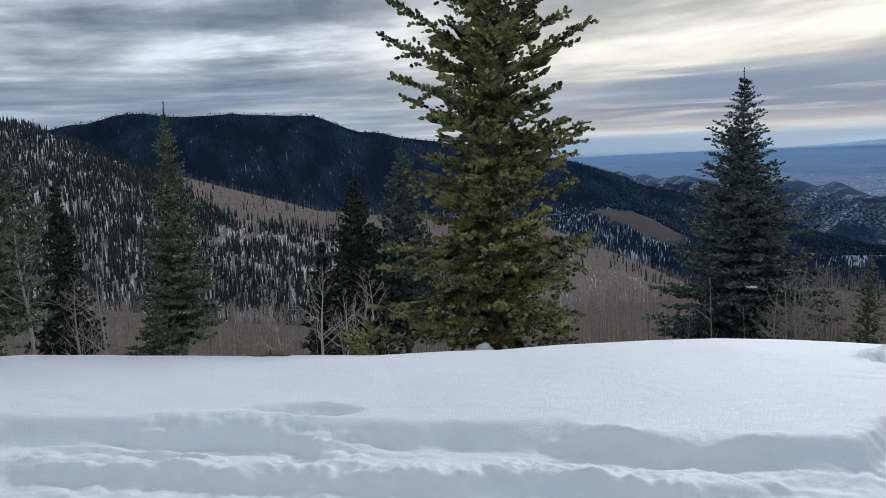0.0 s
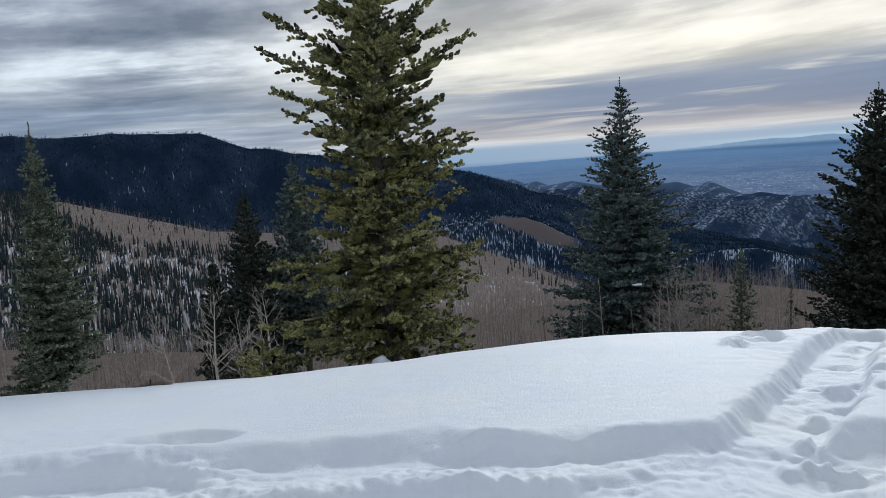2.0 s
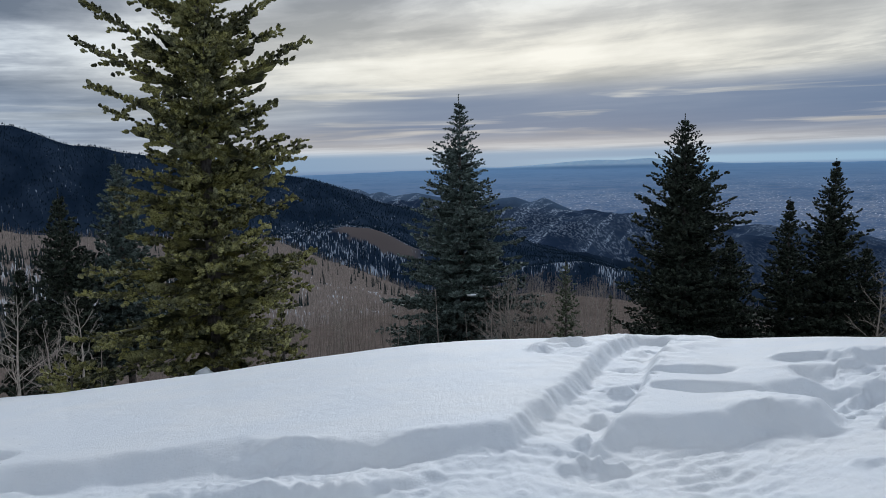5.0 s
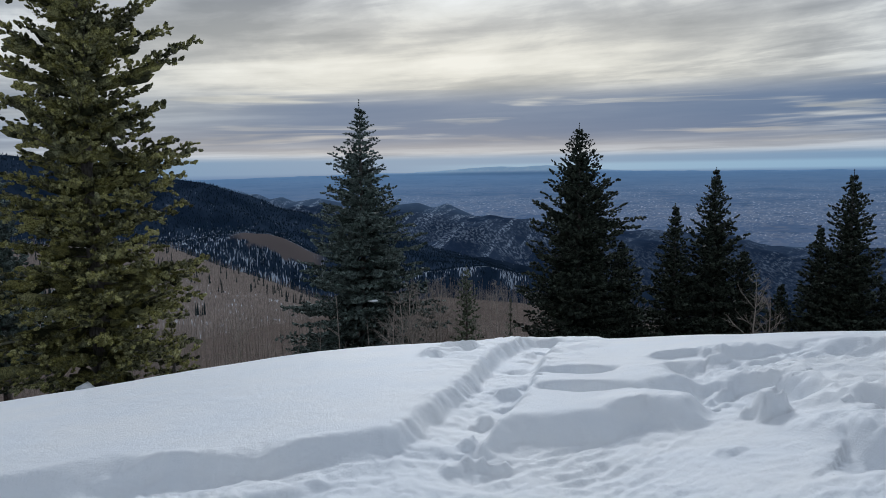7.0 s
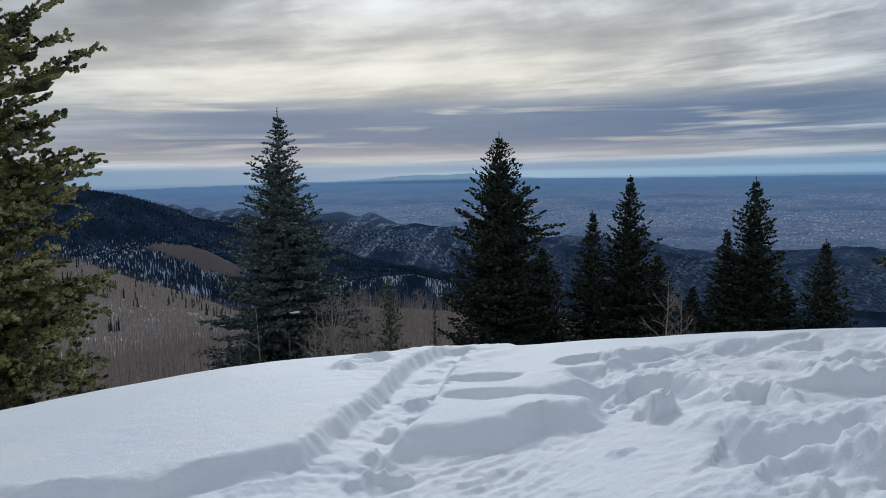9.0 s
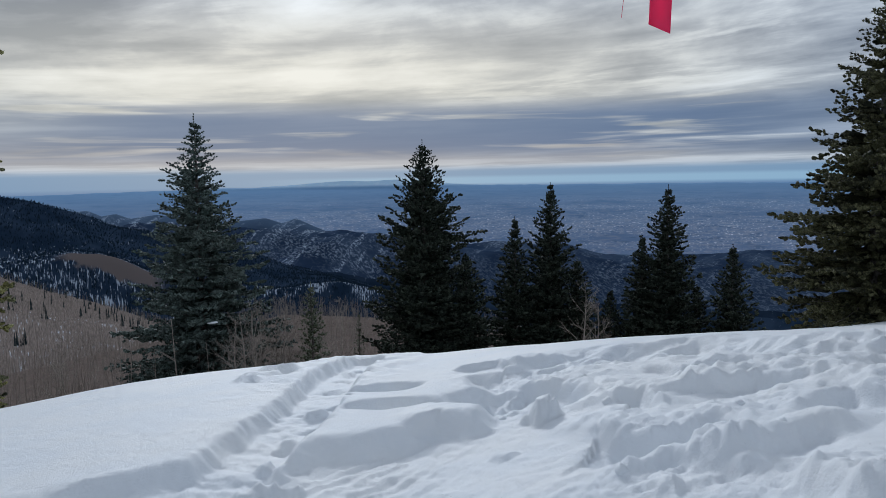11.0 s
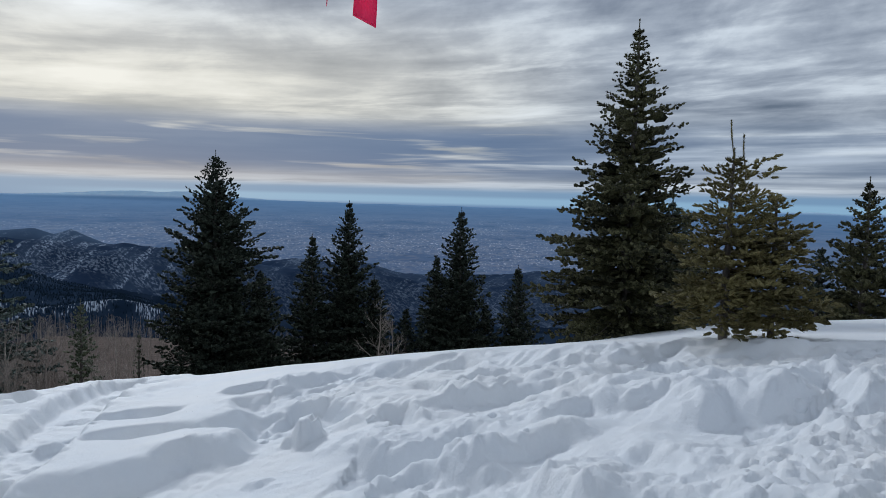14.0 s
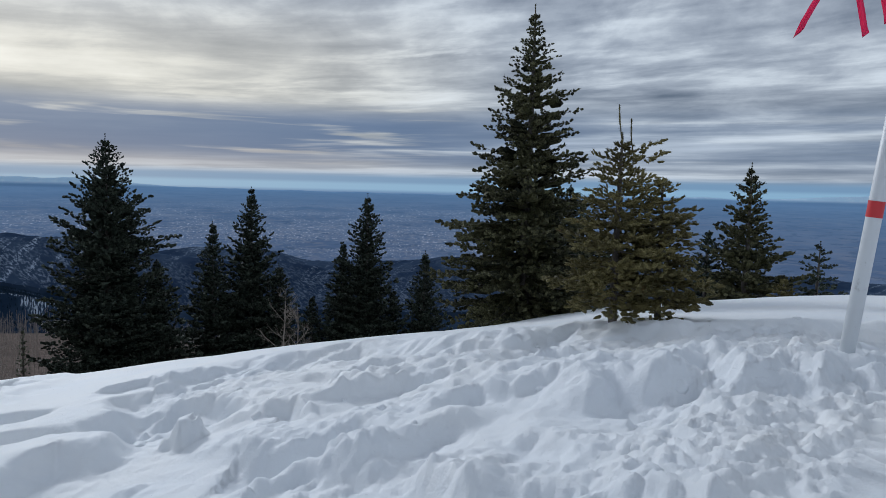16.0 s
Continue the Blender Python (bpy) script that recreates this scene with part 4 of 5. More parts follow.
def spot(az, r, eye=(0.7, -0.75)):
    """A place at a bearing and distance from a standpoint."""
    return eye[0] + r * math.sin(radians(az)), eye[1] + r * math.cos(radians(az))


def ground_at(x, y):
    r = math.hypot(x - CX, y - CY)
    if r < 30:
        return float(snow_height(np.array([x]), np.array([y]))[0])
    a = np.array([math.degrees(math.atan2(x - CX, y - CY))])
    return float(land_height(np.array([r]), a)[0])


START, MIDDLE, END = (0.18, -0.43), (0.70, -0.64), (1.40, -1.13)


def fir(name, label, az, top, r, eye, reach, mat, seed, **more):
    x, y = spot(az, r, eye)
    base = ground_at(x, y) - 0.15
    return conifer(name, label, x, y, base, EYE + r * math.tan(radians(top)), reach, mat, seed, **more)


OLIVE = dict(shoot=0.115, gap=0.12, frond=0.46, needles=9, needle=0.034, wide=0.014, fat=0.040, sides=4, puff=0.22)
MID = dict(shoot=0.25, gap=0.27, frond=0.42, needles=5, needle=0.075, wide=0.034, fat=0.088, sides=3, whorl=0.50, spread=11)
FAR = dict(shoot=0.34, gap=0.36, frond=0.42, needles=4, needle=0.10, wide=0.046, fat=0.125, sides=3, whorl=0.60, spread=11)
SMALL = dict(shoot=0.145, gap=0.155, frond=0.42, needles=6, needle=0.045, wide=0.02, fat=0.052, sides=3, whorl=0.30, spread=10)
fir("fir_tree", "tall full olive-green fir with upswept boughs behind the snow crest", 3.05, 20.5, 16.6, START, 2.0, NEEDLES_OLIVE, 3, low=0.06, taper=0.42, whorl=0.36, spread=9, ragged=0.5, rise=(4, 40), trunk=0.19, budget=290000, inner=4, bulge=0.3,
    boughs=((3.3, 5, 2.75, 30), (3.9, -14, 1.9, 26), (4.4, 14, 2.0, 36), (5.2, 4, 2.2, 40), (2.6, -20, 1.5, 20), (1.5, 0, 2.25, 22), (1.2, -22, 2.35, 24), (1.5, 20, 2.1, 26), (0.9, -40, 1.9, 20),
            (3.3, 178, 2.7, 27), (3.9, 168, 2.6, 33), (2.6, 190, 2.3, 22), (2.2, 165, 2.2, 24), (4.8, 182, 2.3, 38), (0.8, 185, 2.0, 18), (0.6, 205, 2.0, 12),
            (2.6, -92, 1.5, 30), (3.6, -84, 1.5, 40), (0.6, -112, 1.7, 22), (0.0, -72, 1.8, 10), (1.9, -125, 1.6, 30),
            (-0.7, 4, 2.3, 6), (-0.6, -24, 2.3, 12), (-1.2, 12, 2.2, 0), (-1.2, -45, 2.1, -2), (-0.7, 178, 2.6, 8), (-0.9, 198, 2.7, 4), (-1.5, 188, 2.8, -4), (-1.4, 215, 2.7, -6), (-2.0, 200, 2.9, -8), (-1.8, 170, 2.4, -4), (-1.0, 238, 2.2, 0), (-2.0, 230, 2.2, -8), (-1.9, -10, 1.9, -4)), **OLIVE)
fir("fir_tree", "slender green fir with a thin bare leader", -21.9, 3.9, 28.0, START, 1.5, NEEDLES_GREEN, 4, low=0.2, taper=0.75, budget=80000, leaders=((0, 0, EYE + 1.7, 0.0, 0, EYE + 2.2),), **{**SMALL, "whorl": 0.34})
fir("fir_tree", "dark green fir at the edge of the snow field", -34.2, 5.5, 26.0, START, 2.3, NEEDLES_GREEN, 14, low=0.2, taper=0.6, budget=70000, **{**SMALL, "whorl": 0.40})
fir("spruce_tree", "dark narrow spruce among leafless aspens", -29.6, -1.2, 52.0, START, 2.2, NEEDLES_DARK, 15, low=0.2, taper=0.8, budget=26000, **FAR)
fir("fir_sapling", "small green fir beneath a slender fir", -23.7, -10.2, 27.0, START, 1.1, NEEDLES_GREEN, 16, low=0.1, taper=0.7, budget=16000, **SMALL)
fir("fir_tree", "dark blue-green fir among leafless aspens", -8.1, -1.2, 48.0, START, 3.2, NEEDLES_DARK, 17, low=0.15, taper=0.75, budget=50000, **FAR)
fir("fir_tree", "small dark fir close beside a taller one", -10.9, -6.3, 50.0, START, 1.7, NEEDLES_DARK, 18, low=0.15, taper=0.75, budget=22000, **FAR)
fir("fir_tree", "grey-green fir behind the olive fir", -4.2, 1.1, 50.0, START, 2.8, NEEDLES_BLUE, 19, low=0.3, taper=0.75, budget=40000, **FAR)
fir("fir_sapling", "small olive fir at the foot of the tall fir", 7.9, -11.4, 18.5, START, 0.75, NEEDLES_OLIVE, 20, low=0.05, taper=0.8, budget=14000, **OLIVE)
fir("fir_sapling", "low olive fir at the foot of the tall fir", -7.4, -13.2, 16.5, START, 0.7, NEEDLES_OLIVE, 21, low=0.05, taper=0.6, budget=14000, **OLIVE)
fir("fir_tree", "blue-green symmetrical fir with dense layered boughs", 21.9, 5.3, 43.0, START, 5.4, NEEDLES_BLUE, 5, low=0.06, taper=0.78, budget=200000, ragged=0.6, rise=(-6, 24), sag=(0.1, 0.3), puff=0.07, **MID)
fir("fir_sapling", "thin green fir beside leafless brush", 30.3, -7.9, 40.0, START, 0.95, NEEDLES_GREEN, 22, low=0.1, taper=0.5, budget=14000, **{**SMALL, "whorl": 0.40})
fir("fir_sapling", "very thin dark fir among brown brush", 33.6, -10.4, 60.0, START, 0.7, NEEDLES_GREEN, 23, low=0.1, taper=0.6, budget=6000, **{**SMALL, "whorl": 0.5})
fir("fir_tree", "very dark bushy fir with one long side bough", 38.55, 3.2, 60.0, MIDDLE, 6.0, NEEDLES_DARK, 6, low=0.06, taper=0.56, budget=160000, boughs=((-3.2, -35, 4.9, 8), (-3.6, -50, 4.5, 5)), puff=0.13, bulge=0.3, **{**MID, "shoot": 0.31, "fat": 0.112, "gap": 0.34, "whorl": 0.62})
fir("fir_tree", "dark fir pressed against a bushier fir", 41.9, -6.0, 62.0, MIDDLE, 3.2, NEEDLES_DARK, 24, low=0.1, taper=0.6, budget=40000, **FAR)
fir("fir_tree", "dark narrow fir beside a taller fir", 45.85, -3.1, 66.0, MIDDLE, 3.6, NEEDLES_DARK, 7, low=0.1, taper=0.8, budget=50000, **FAR)
fir("fir_tree", "dark open-crowned fir with ragged outline", 48.7, -0.4, 67.0, MIDDLE, 4.0, NEEDLES_DARK, 8, low=0.1, taper=0.68, budget=60000, rise=(10, 50), bulge=0.35, **FAR)
fir("fir_tree", "dark fir leaning against a ragged fir", 50.8, -6.3, 68.0, MIDDLE, 2.4, NEEDLES_DARK, 25, low=0.2, taper=0.6, budget=24000, **FAR)
fir("fir_tree", "small dark fir between two taller firs", 53.4, -9.0, 69.0, MIDDLE, 1.8, NEEDLES_DARK, 26, low=0.2, taper=0.7, budget=14000, **FAR)
fir("fir_tree", "dark fir shoulder to shoulder with a dense fir", 55.8, -4.6, 69.0, MIDDLE, 2.8, NEEDLES_DARK, 27, low=0.15, taper=0.7, budget=30000, **FAR)
fir("fir_tree", "dark dense fir behind the snow crest", 57.7, -0.7, 68.0, MIDDLE, 3.9, NEEDLES_DARK, 9, low=0.1, taper=0.66, budget=60000, bulge=0.3, **FAR)
fir("fir_tree", "small dark fir beside a dense fir", 59.9, -8.3, 69.0, MIDDLE, 1.8, NEEDLES_DARK, 28, low=0.2, taper=0.7, budget=14000, **FAR)
fir("fir_tree", "small dark fir beyond the snow crest", 62.4, -5.2, 68.0, MIDDLE, 3.0, NEEDLES_DARK, 10, low=0.1, taper=0.8, budget=30000, **FAR)
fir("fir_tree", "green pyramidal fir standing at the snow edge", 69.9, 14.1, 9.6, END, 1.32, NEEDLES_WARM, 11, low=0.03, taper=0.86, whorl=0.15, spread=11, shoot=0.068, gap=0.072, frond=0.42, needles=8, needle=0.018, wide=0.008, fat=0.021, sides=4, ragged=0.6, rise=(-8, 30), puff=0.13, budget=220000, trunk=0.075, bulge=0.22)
fir("fir_tree", "dark fir close behind the pyramidal fir", 73.3, 0.4, 14.0, END, 1.1, NEEDLES_DARK, 29, low=0.05, taper=0.7, budget=50000, **{**SMALL, "shoot": 0.10, "fat": 0.034, "needle": 0.028, "gap": 0.10, "whorl": 0.28})
SAPLING = dict(low=0.24, whorl=0.085, spread=9, shoot=0.060, gap=0.036, frond=0.38, needles=16, needle=0.013, wide=0.0045, fat=0.0115, sides=4, inner=2, ragged=0.55, rise=(-4, 26), sag=(0.15, 0.4), puff=0.12, bulge=0.25)
fir("fir_sapling", "young yellow-green fir with bare upright leaders", 77.1, 4.6, 5.3, END, 0.47, NEEDLES_BROWN, 12, taper=0.72, budget=150000, trunk=0.03,
    boughs=((EYE + 0.30, -80, 0.24, 22), (EYE + 0.24, -95, 0.28, 16), (EYE + 0.26, 90, 0.16, 10)),
    leaders=((0.0, 0.0, EYE + 0.36, -0.02, 0.03, EYE + 0.62), (0.04, -0.07, EYE + 0.28, 0.02, -0.05, EYE + 0.52)), **SAPLING)
fir("fir_sapling", "low yellow-green fir joined to a taller sapling", 80.4, 1.2, 5.45, END, 0.36, NEEDLES_BROWN, 30, taper=0.5, budget=90000, trunk=0.022, **SAPLING)
fir("fir_tree", "dark fir on the far side of the snow bank", 86.4, 2.3, 17.0, END, 1.2, NEEDLES_WARM, 13, low=0.03, taper=0.85, budget=80000, **{**SMALL, "shoot": 0.10, "fat": 0.035, "needle": 0.028, "gap": 0.11, "whorl": 0.27})
fir("fir_sapling", "small dark fir beside a taller fir", 83.7, -2.8, 18.0, END, 0.8, NEEDLES_DARK, 31, low=0.03, taper=0.7, budget=20000, **{**SMALL, "shoot": 0.10, "fat": 0.036, "needle": 0.03, "gap": 0.11, "whorl": 0.25})
fir("fir_sapling", "small dark spruce on the snow horizon", 91.2, -3.2, 19.0, END, 0.8, NEEDLES_DARK, 32, low=0.03, taper=0.8, budget=16000, rise=(-8, 26), **{**SMALL, "shoot": 0.11, "fat": 0.034, "needle": 0.03, "gap": 0.13, "whorl": 0.30, "spread": 7})
fir("fir_sapling", "tiny yellowed fir on the snow horizon", 89.0, -6.0, 16.0, END, 0.3, NEEDLES_BROWN, 33, low=0.05, taper=0.7, budget=9000, **{**SMALL, "shoot": 0.065, "fat": 0.022, "needle": 0.022, "gap": 0.07, "whorl": 0.14})


# ---- far woods, as joined meshes ----
def cones(at, tall, wide, sides=6, tiers=2, seed=0):
    """Small far conifers: stacked skirts."""
    rng = np.random.default_rng(seed)
    vs, fs, n0 = [], [], 0
    for k in range(tiers):
        lo, hi = 0.06 + 0.94 * k / (tiers + 0.6), min(1.0, 0.06 + 0.94 * (k + 1.6) / (tiers + 0.6))
        th = rng.uniform(0, 6.28, (len(at), 1)) + np.arange(sides) * 2 * np.pi / sides
        rr = (wide * (1 - 0.8 * lo))[:, None] * rng.uniform(0.75, 1.2, (len(at), sides))
        ring = np.stack([at[:, :1] + rr * np.cos(th), at[:, 1:2] + rr * np.sin(th), np.repeat((at[:, 2] + tall * lo)[:, None], sides, 1)], -1)
        apex = at + np.stack([0 * tall, 0 * tall, tall * hi], 1)
        vs.append(np.concatenate([ring, apex[:, None]], 1).reshape(-1, 3))
        i = np.arange(sides)
        f = np.stack([i, (i + 1) % sides, np.full(sides, sides)], 1)
        fs.append(((np.arange(len(at)) * (sides + 1))[:, None, None] + f[None]).reshape(-1, 3) + n0)
        n0 += len(at) * (sides + 1)
    return np.concatenate(vs), np.concatenate(fs)


def scatter(n, r0, r1, a0, a1, seed, where=None):
    rng = np.random.default_rng(seed)
    r, a = np.sqrt(rng.uniform(r0**2, r1**2, n)), rng.uniform(a0, a1, n)
    x, y = CX + r * np.sin(np.radians(a)), CY + r * np.cos(np.radians(a))
    keep = np.ones(n, bool) if where is None else where(x, y, r, a)
    r, a, x, y = r[keep], a[keep], x[keep], y[keep]
    return np.stack([x, y, land_height(r, a)], 1), r, a, rng


def woods(name, label, mat, tall, n, r0, r1, a0, a1, seed, where=None, tiers=2, sides=5, slim=(0.10, 0.16)):
    at, r, a, rng = scatter(n, r0, r1, a0, a1, seed, where)
    hs = rng.uniform(*tall, len(at))
    v, f = cones(at, hs, hs * rng.uniform(*slim, len(at)), sides, tiers, seed)
    return tagged(new(name, mesh_of(name, v, f, mat)), label, "forest", kind="stuff")


def thicket(name, label, mat, tall, n, r0, r1, a0, a1, seed, twigs, where=None, girth=0.012):
    """Leafless stems with rising twigs, joined."""
    at, r, a, rng = scatter(n, r0, r1, a0, a1, seed, where)
    hs = rng.uniform(*tall, len(at))
    top = at + np.stack([rng.normal(0, 0.05, len(at)) * hs, rng.normal(0, 0.05, len(at)) * hs, hs], 1)
    pieces = [sticks(at, top, hs * girth, hs * girth * 0.3, 3)]
    if twigs:
        t = np.repeat(np.arange(len(at)), twigs)
        u = rng.uniform(0.25, 0.95, t.size)
        p0 = at[t] + (top - at)[t] * u[:, None]
        th, lift = rng.uniform(0, 6.28, t.size), rng.uniform(0.5, 1.1, t.size)
        d = np.stack([np.cos(th), np.sin(th), lift], 1) * (hs[t] * rng.uniform(0.15, 0.4, t.size) * (1.15 - u))[:, None]
        pieces.append(sticks(p0, p0 + d, hs[t] * girth * 0.45, hs[t] * girth * 0.12, 3))
    return tagged(new(name, mesh_of(name, *joined(pieces), mat)), label, "thicket", kind="stuff")


def aspen_zone(x, y, r, a):
    return (a > -21.5) & (r > 535 - 2 * (a + 21) + 80 * lattice_noise(x / 60, y / 60, 31))


def brush_zone(x, y, r, a):
    return (r > 66) | (a < 29)


def hill_firs(x, y, r, a):
    thin = lattice_noise(x / 22, y / 22, 32) + 0.4 * lattice_noise(x / 90, y / 90, 33)
    dense = np.where(a < -19, -0.5, np.where(a < 3, -0.16, 0.75)) - 0.2 * soft(r, 420, 300)
    rng = np.random.default_rng(77)
    lone = rng.random(x.size) < 0.04
    return np.where(aspen_zone(x, y, r, a), lone, thin > dense)


def mountain_firs(x, y, r, a):
    crest = (a > 10.5) & (a < 18) & (r > 1130) & (r < 1215)
    spur = (a > 3) & (a < 18) & (r < 1400)
    return ~crest & (~spur | (lattice_noise(x / 40, y / 40, 34) > -0.3))


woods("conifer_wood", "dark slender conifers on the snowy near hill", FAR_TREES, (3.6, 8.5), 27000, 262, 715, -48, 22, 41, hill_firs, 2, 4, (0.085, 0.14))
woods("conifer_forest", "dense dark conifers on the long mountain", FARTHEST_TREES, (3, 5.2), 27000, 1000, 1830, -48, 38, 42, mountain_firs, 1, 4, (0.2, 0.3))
thicket("aspen_wood", "grey-brown leafless aspens on the near hill", TWIGS, (4, 8), 7000, 262, 715, -40, 22, 43, 1, None, 0.016)
thicket("aspen_brush", "brown leafless brush on the slope below the snow", TWIGS, (2.4, 5.0), 4600, 36, 165, -40, 46, 44, 5, brush_zone, 0.009)


def aspen(label, az, top, r, eye, seed, mat=ASPEN_BARK, fork=0.35, lean=0.0):
    """A leafless aspen: stem, rising limbs and fine twigs."""
    rng = np.random.default_rng(seed)
    x, y = spot(az, r, eye)
    base = ground_at(x, y) - 0.1
    tall = EYE + r * math.tan(radians(top)) - base
    thing = tagged(new("aspen_tree"), label, "tree", "leafless aspens")
    thing.location = (x, y, base)
    hs = np.linspace(0, tall, 9)
    axis = np.stack([lean * hs + 0.03 * tall * np.sin(hs * 0.9 + seed) * hs / tall, 0.03 * tall * np.cos(hs * 0.8 + seed) * hs / tall, hs], 1)
    girth = tall * 0.011 + 0.012
    rad = girth * (1.02 - hs / tall) + 0.004
    child("trunk", mesh_of("trunk", *sticks(axis[:-1], axis[1:], rad[:-1], rad[1:], 7), mat, True), thing)
    p, d, size = [], [], []
    for z in rng.uniform(fork, 0.97, 22) * tall:
        th = rng.uniform(0, 6.28)
        p.append([np.interp(z, hs, axis[:, 0]), np.interp(z, hs, axis[:, 1]), z])
        d.append([math.cos(th), math.sin(th), rng.uniform(0.5, 1.2)])
        size.append(tall * rng.uniform(0.16, 0.34) * (1.25 - z / tall))
    p, d, size = np.array(p), np.array(d), np.array(size)
    d /= np.linalg.norm(d, axis=1, keepdims=True)
    thick = np.clip(size * 0.016, 0.004, 0.03)
    pieces = []
    for depth in range(3):
        bend = d + rng.normal(0, 0.18, d.shape) + np.array([[0, 0, 0.12]])
        mid, end = p + d * size[:, None] * 0.5, p + (d + bend) * size[:, None] * 0.5
        sides = 4
        pieces += [sticks(p, mid, thick, thick * 0.75, sides), sticks(mid, end, thick * 0.75, thick * 0.45, sides)] if depth < 2 else [sticks(p, end, thick, thick * 0.5, sides)]
        k = 4
        t = np.repeat(np.arange(len(p)), k)
        u = rng.uniform(0.3, 1.0, t.size)
        p2 = p[t] + (end - p)[t] * u[:, None]
        d2 = d[t] + rng.normal(0, 0.55, (t.size, 3)) + np.array([[0, 0, 0.2]])
        p, d, size, thick = p2, d2 / np.linalg.norm(d2, axis=1, keepdims=True), size[t] * rng.uniform(0.35, 0.6, t.size), np.maximum(thick[t] * 0.5, 0.003)
    child("crown", mesh_of("crown", *joined(pieces), mat), thing)


aspen("pale leafless aspen with a long straight stem", -32.0, -3.4, 25.0, START, 51)
aspen("brown leafless aspen with many fine twigs", -27.3, -6.8, 26.0, START, 52, TWIGS, 0.2)
aspen("brown leafless aspen beside a fir", -29.0, -8.0, 28.0, START, 53, TWIGS, 0.2)
aspen("pale leafless aspen with spreading limbs", -11.2, -8.4, 28.0, START, 54, ASPEN_BARK, 0.25)
aspen("leaning leafless aspen in the brush", -13.8, -9.6, 30.0, START, 55, ASPEN_BARK, 0.3, -0.25)
aspen("leafless aspen in front of a dark fir", -7.2, -9.2, 27.0, START, 56, ASPEN_BARK, 0.25)
aspen("grey leafless aspen above the snow crest", -9.3, -10.6, 26.0, START, 57, TWIGS, 0.2)
aspen("brown leafless aspen beside the blue-green fir", 25.8, -9.4, 38.0, START, 58, TWIGS, 0.2)
aspen("brown leafless aspen among brush", 27.4, -9.0, 44.0, START, 59, TWIGS, 0.2)
aspen("brown leafless aspen below the snow crest", 24.4, -10.4, 36.0, START, 60, TWIGS, 0.2)
aspen("tan leafless aspen between dark firs", 51.6, -8.4, 42.0, MIDDLE, 61, ASPEN_BARK, 0.2)
aspen("tan leafless aspen close to another", 52.6, -9.4, 43.0, MIDDLE, 62, TWIGS, 0.2)

rng = np.random.default_rng(88)
for k in range(22):
    az = rng.choice([rng.uniform(-20, -5), rng.uniform(6, 16), rng.uniform(23, 33)])
    r = rng.uniform(32, 62)
    aspen("grey-brown leafless aspen standing in the brush", az, float(curve(BRUSH_HILL, az)) + rng.uniform(0.2, 1.9), r, START, 100 + k, TWIGS if k % 3 else ASPEN_BARK, 0.25)


# ---- marker pole, cord and tape ----
def tube(line, radii, sides=16):
    line = np.array(line, float)
    return sticks(line[:-1], line[1:], np.array(radii[:-1]), np.array(radii[1:]), sides)


POLE_FOOT = Vector((*spot(93.3, 3.8, END), 0.98))
POLE_WAY = Vector((-0.02, -0.105, 1.0)).normalized()


def marker_pole():
    pole = tagged(new("marker_pole"), "leaning white marker pole with a red band in the snow", "pole")
    pole.location = POLE_FOOT - POLE_WAY * 0.35
    bm = bmesh.new()
    turn = POLE_WAY.to_track_quat("Z", "Y").to_matrix().to_4x4()
    bmesh.ops.create_cone(bm, cap_ends=True, segments=28, radius1=0.034, radius2=0.034, depth=2.1, matrix=turn @ Matrix.Translation((0, 0, 1.05)))
    bmesh.ops.bevel(bm, geom=[e for e in bm.edges if len(e.link_faces) == 2 and abs(e.calc_face_angle(0)) > 1], offset=0.004, segments=2, affect="EDGES")
    part("post", bm, POLE_WHITE, pole, "dull white painted post", True)
    bm = bmesh.new()
    bmesh.ops.create_cone(bm, cap_ends=False, segments=28, radius1=0.0352, radius2=0.0352, depth=0.075, matrix=turn @ Matrix.Translation((0, 0, 0.35 + 0.69)))
    part("band", bm, BAND_RED, pole, "bright red tape band", True)
    return pole


pole_one = marker_pole()
OTHER_FOOT = Vector((-3.4, 0.6, 0.5))
copy_thing(pole_one, Matrix.Translation(OTHER_FOOT - POLE_WAY * 0.35))
OTHER_TOP = OTHER_FOOT + POLE_WAY * 1.70
HANG_NEAR, HANG_FAR = Vector((2.47, -0.02, 2.53)), Vector((4.15, -1.205, 2.5))
POLE_TOP = POLE_FOOT + POLE_WAY * 1.70


def cord():
    pts = []
    for p, q, sag in ((OTHER_TOP, HANG_NEAR, 0.03), (HANG_NEAR, HANG_FAR, 0.04), (HANG_FAR, POLE_TOP, 0.02)):
        for k in range(8):
            u = k / 8
            pts.append(p.lerp(q, u) - Vector((0, 0, sag * 4 * u * (1 - u))))
    pts.append(POLE_TOP)
    v, f = tube(pts, [0.003] * len(pts), 6)
    tagged(new("cord", mesh_of("cord", v, f, CORD, True)), "thin pale cord strung to the marker pole", "cord")


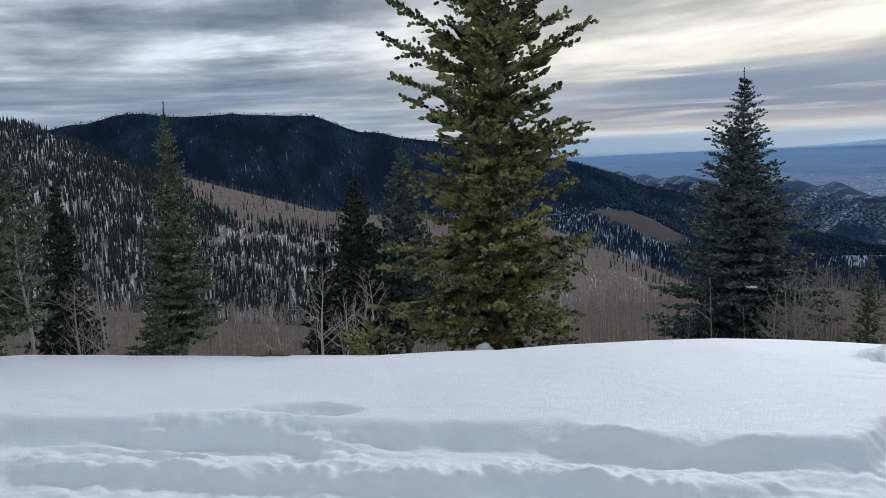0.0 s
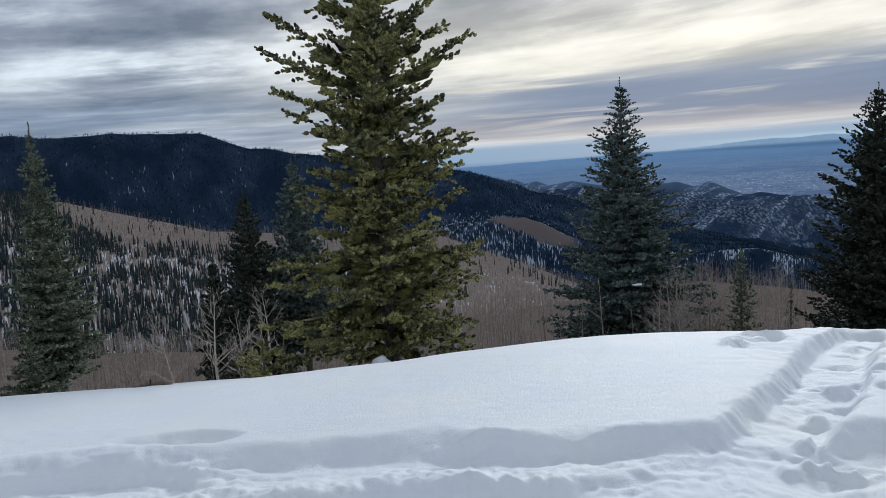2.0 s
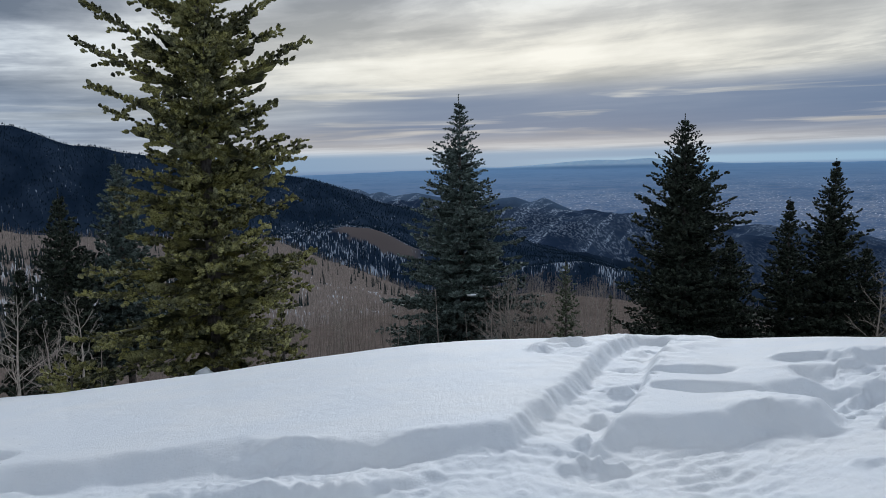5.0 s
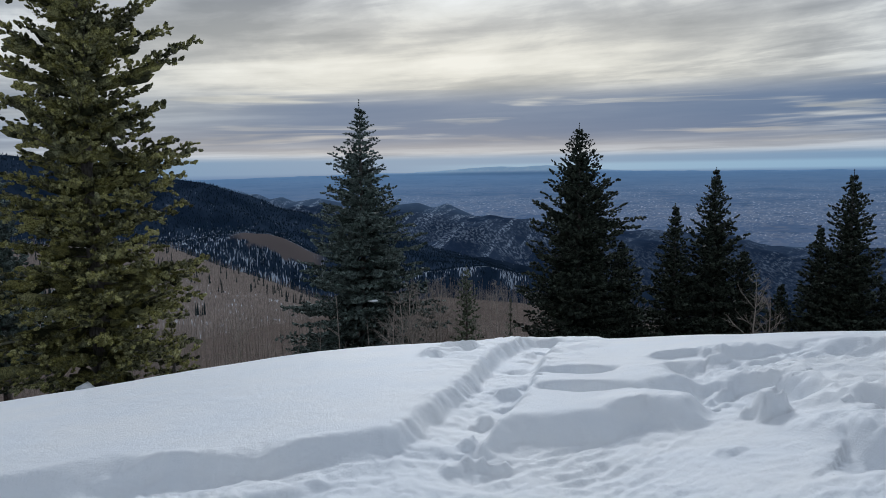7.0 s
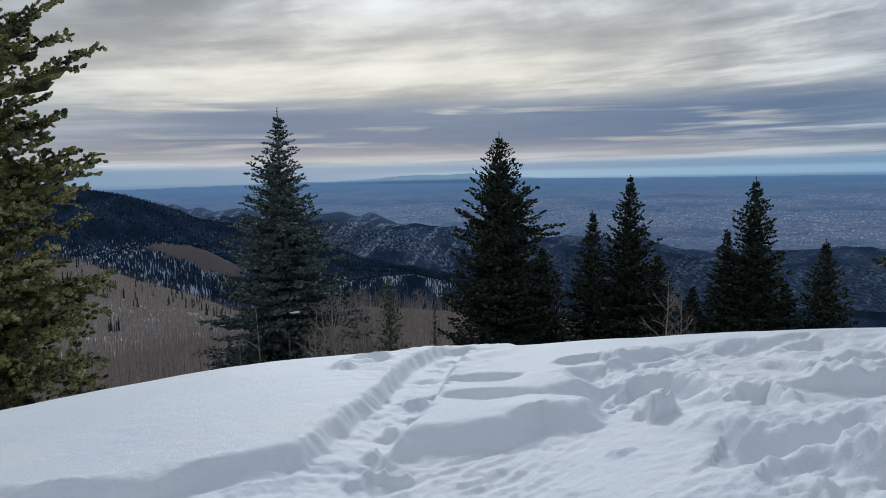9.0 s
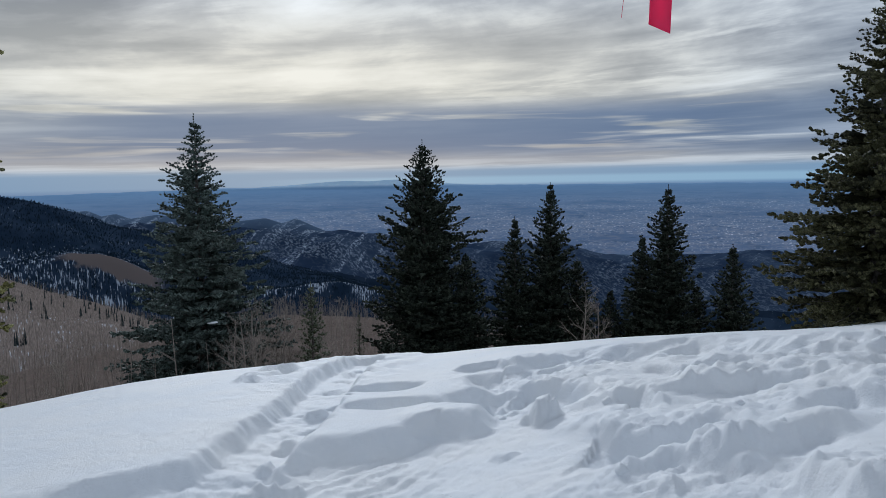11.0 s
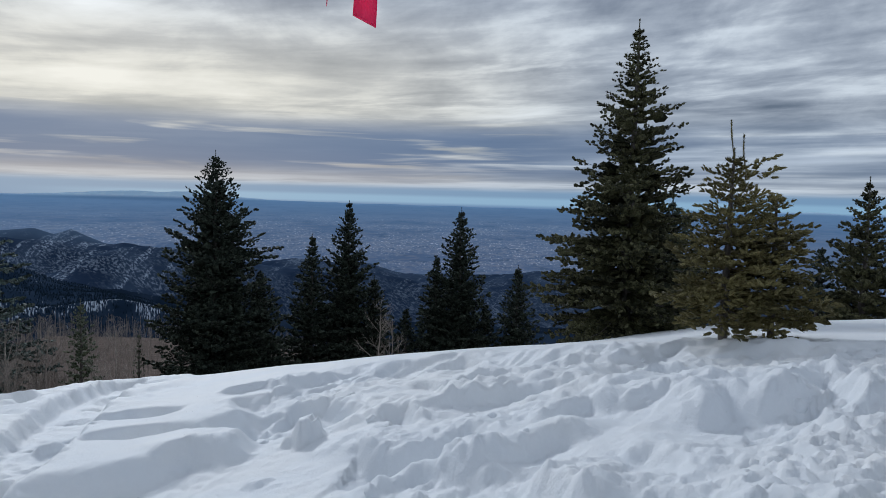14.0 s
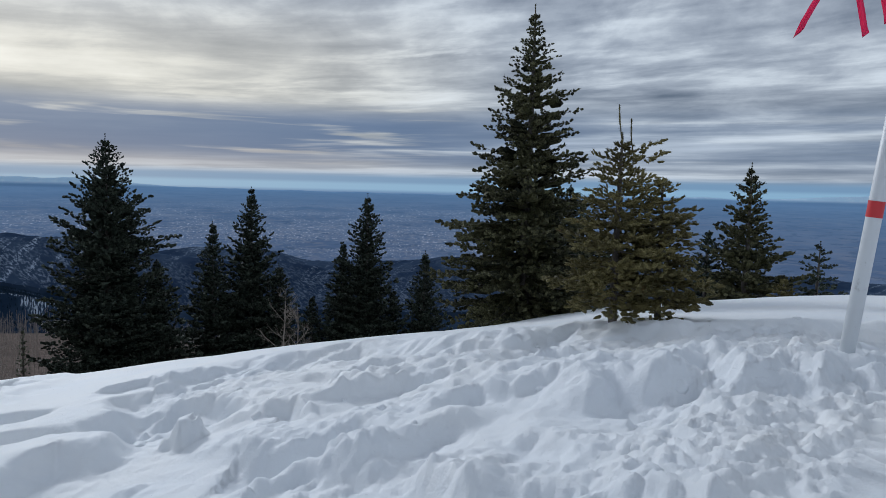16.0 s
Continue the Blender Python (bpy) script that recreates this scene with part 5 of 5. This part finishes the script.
def ribbon(label, at, width, length, facing, slant=(0.0, 0.0), curl=0.02, cut=0.3, seed=0):
    """A strip of flagging tape hanging from the cord, with a slanting cut end."""
    rng = np.random.default_rng(seed)
    n = 10
    side = np.array([math.cos(radians(facing)), math.sin(radians(facing)), 0])
    out = np.array([-side[1], side[0], 0])
    verts, faces = [], []
    for k in range(n + 1):
        u = k / n
        mid = np.array([slant[0] * u + 0.004 * rng.normal(), slant[1] * u, -length * u]) + out * curl * math.sin(u * 5 + seed)
        w = side * math.cos(u * 1.2 * curl * 20) + out * math.sin(u * 1.2 * curl * 20)
        for e in (-0.5, 0.5):
            drop = np.array([0, 0, -cut * width * e]) if k == n else np.zeros(3)
            for thick in (-0.0004, 0.0004):
                verts.append(np.array(at) + mid + w * width * e + out * thick + drop)
    for k in range(n):
        a, c = 4 * k, 4 * k + 4
        faces += [(a, a + 2, c + 2, c), (a + 1, c + 1, c + 3, a + 3), (a, c, c + 1, a + 1), (a + 2, a + 3, c + 3, c + 2)]
    c = 4 * n
    faces += [(0, 1, 3, 2), (c, c + 2, c + 3, c + 1)]
    tagged(new("tape_ribbon", mesh_of("tape_ribbon", np.array(verts), np.array(faces), RIBBON_PINK, True)), label, "ribbon", "pink ribbons on the cord")


cord()
ribbon("broad bright pink tape strip hanging from the cord", HANG_NEAR, 0.055, 0.41, -42, (-0.01, 0.0), 0.006, 0.4, 1)
ribbon("narrow pink tape end beside a broad strip", HANG_NEAR + Vector((-0.06, 0.06, 0.0)), 0.009, 0.37, 10, (0.012, 0.01), 0.02, 0.6, 2)
ribbon("thin pink tape tail blown outward", HANG_FAR + Vector((0, 0.03, 0)), 0.022, 0.24, 80, (0.0, 0.10), 0.015, 0.8, 3)
ribbon("short pink tape tail at the knot", HANG_FAR + Vector((0, -0.01, 0)), 0.018, 0.075, 80, (0.0, -0.01), 0.01, 0.4, 4)
ribbon("thin pink tape tail beside the marker pole", HANG_FAR + Vector((0, -0.02, 0)), 0.020, 0.25, 80, (0.0, -0.05), 0.015, 0.8, 5)
ribbon("bright pink tape strip near the pole top", HANG_FAR + Vector((0.1, -0.11, 0.0)), 0.03, 0.19, 70, (0.0, -0.03), 0.01, 0.6, 6)


# ---- small things in the snow ----
def clod(bm, at, size, seed):
    rng = np.random.default_rng(seed)
    made = bmesh.ops.create_icosphere(bm, subdivisions=2, radius=1.0)["verts"]
    for v in made:
        n = noise.noise(v.co * 1.4 + Vector((seed * 3.1, 0, 0)))
        v.co = Vector((v.co.x * size[0], v.co.y * size[1], v.co.z * size[2])) * (1 + 0.45 * n) + Vector(at)


def snow_stump():
    x, y = spot(2.05, 15.2, START)
    stump = tagged(new("snow_lump"), "pale rounded lump of snow at a fir trunk", "snow lump")
    z = ground_at(x, y)
    stump.location = (x, y, z)
    bm = bmesh.new()
    clod(bm, (0, 0, 0.10), (0.19, 0.13, 0.16), 4)
    part("cap", bm, SNOW, stump, "", True)


snow_stump()


def dead_branch():
    x, y = spot(-15.4, 8.9, START)
    z = ground_at(x, y)
    branch = tagged(new("dead_branch"), "weathered dead branch half buried in the snow", "branch")
    branch.location = (x, y, z)
    line = [(-0.24, 0, -0.015), (-0.12, 0.02, 0.03), (0.0, 0.0, 0.045), (0.12, 0.02, 0.03), (0.24, 0.0, -0.015)]
    child("stem", mesh_of("stem", *tube(line, [0.02, 0.035, 0.04, 0.035, 0.015], 8), DEAD_WOOD, True), branch)
    child("twig", mesh_of("twig", *tube([(0.02, 0, 0.04), (0.10, -0.05, 0.055), (0.2, -0.06, 0.05)], [0.012, 0.009, 0.004], 6), DEAD_WOOD, True), branch)


dead_branch()


def snow_on_bough():
    x, y = spot(22.7, 38.5, START)
    lump = tagged(new("snow_clump"), "strip of old snow lying on a fir bough", "snow clump")
    lump.location = (x, y, EYE + 38.5 * math.tan(radians(-10.6)))
    bm = bmesh.new()
    clod(bm, (0, 0, 0), (0.30, 0.12, 0.055), 7)
    part("cap", bm, SNOW, lump, "", True)


snow_on_bough()


def loose_clods():
    """Knee-high scatter of broken snow in the trodden part."""
    rng = np.random.default_rng(9)
    bm = bmesh.new()
    for k in range(24):
        a, r = rng.uniform(48, 100), rng.uniform(2.2, 6.0)
        x, y = spot(a, r, (CX, CY))
        s = rng.uniform(0.02, 0.05)
        clod_small(bm, (x, y, ground_at(x, y) - s * 0.45), s, k)
    ob = part("snow_clods", bm, SNOW, None, "", True)
    tagged(ob, "loose broken clods of white snow", "snow clods", kind="stuff")


def clod_small(bm, at, s, seed):
    made = bmesh.ops.create_icosphere(bm, subdivisions=2, radius=s)["verts"]
    for v in made:
        v.co = v.co * (1 + 0.5 * noise.noise(v.co * (1.2 / s) + Vector((seed * 1.7, 0, 0)))) + Vector(at)


loose_clods()
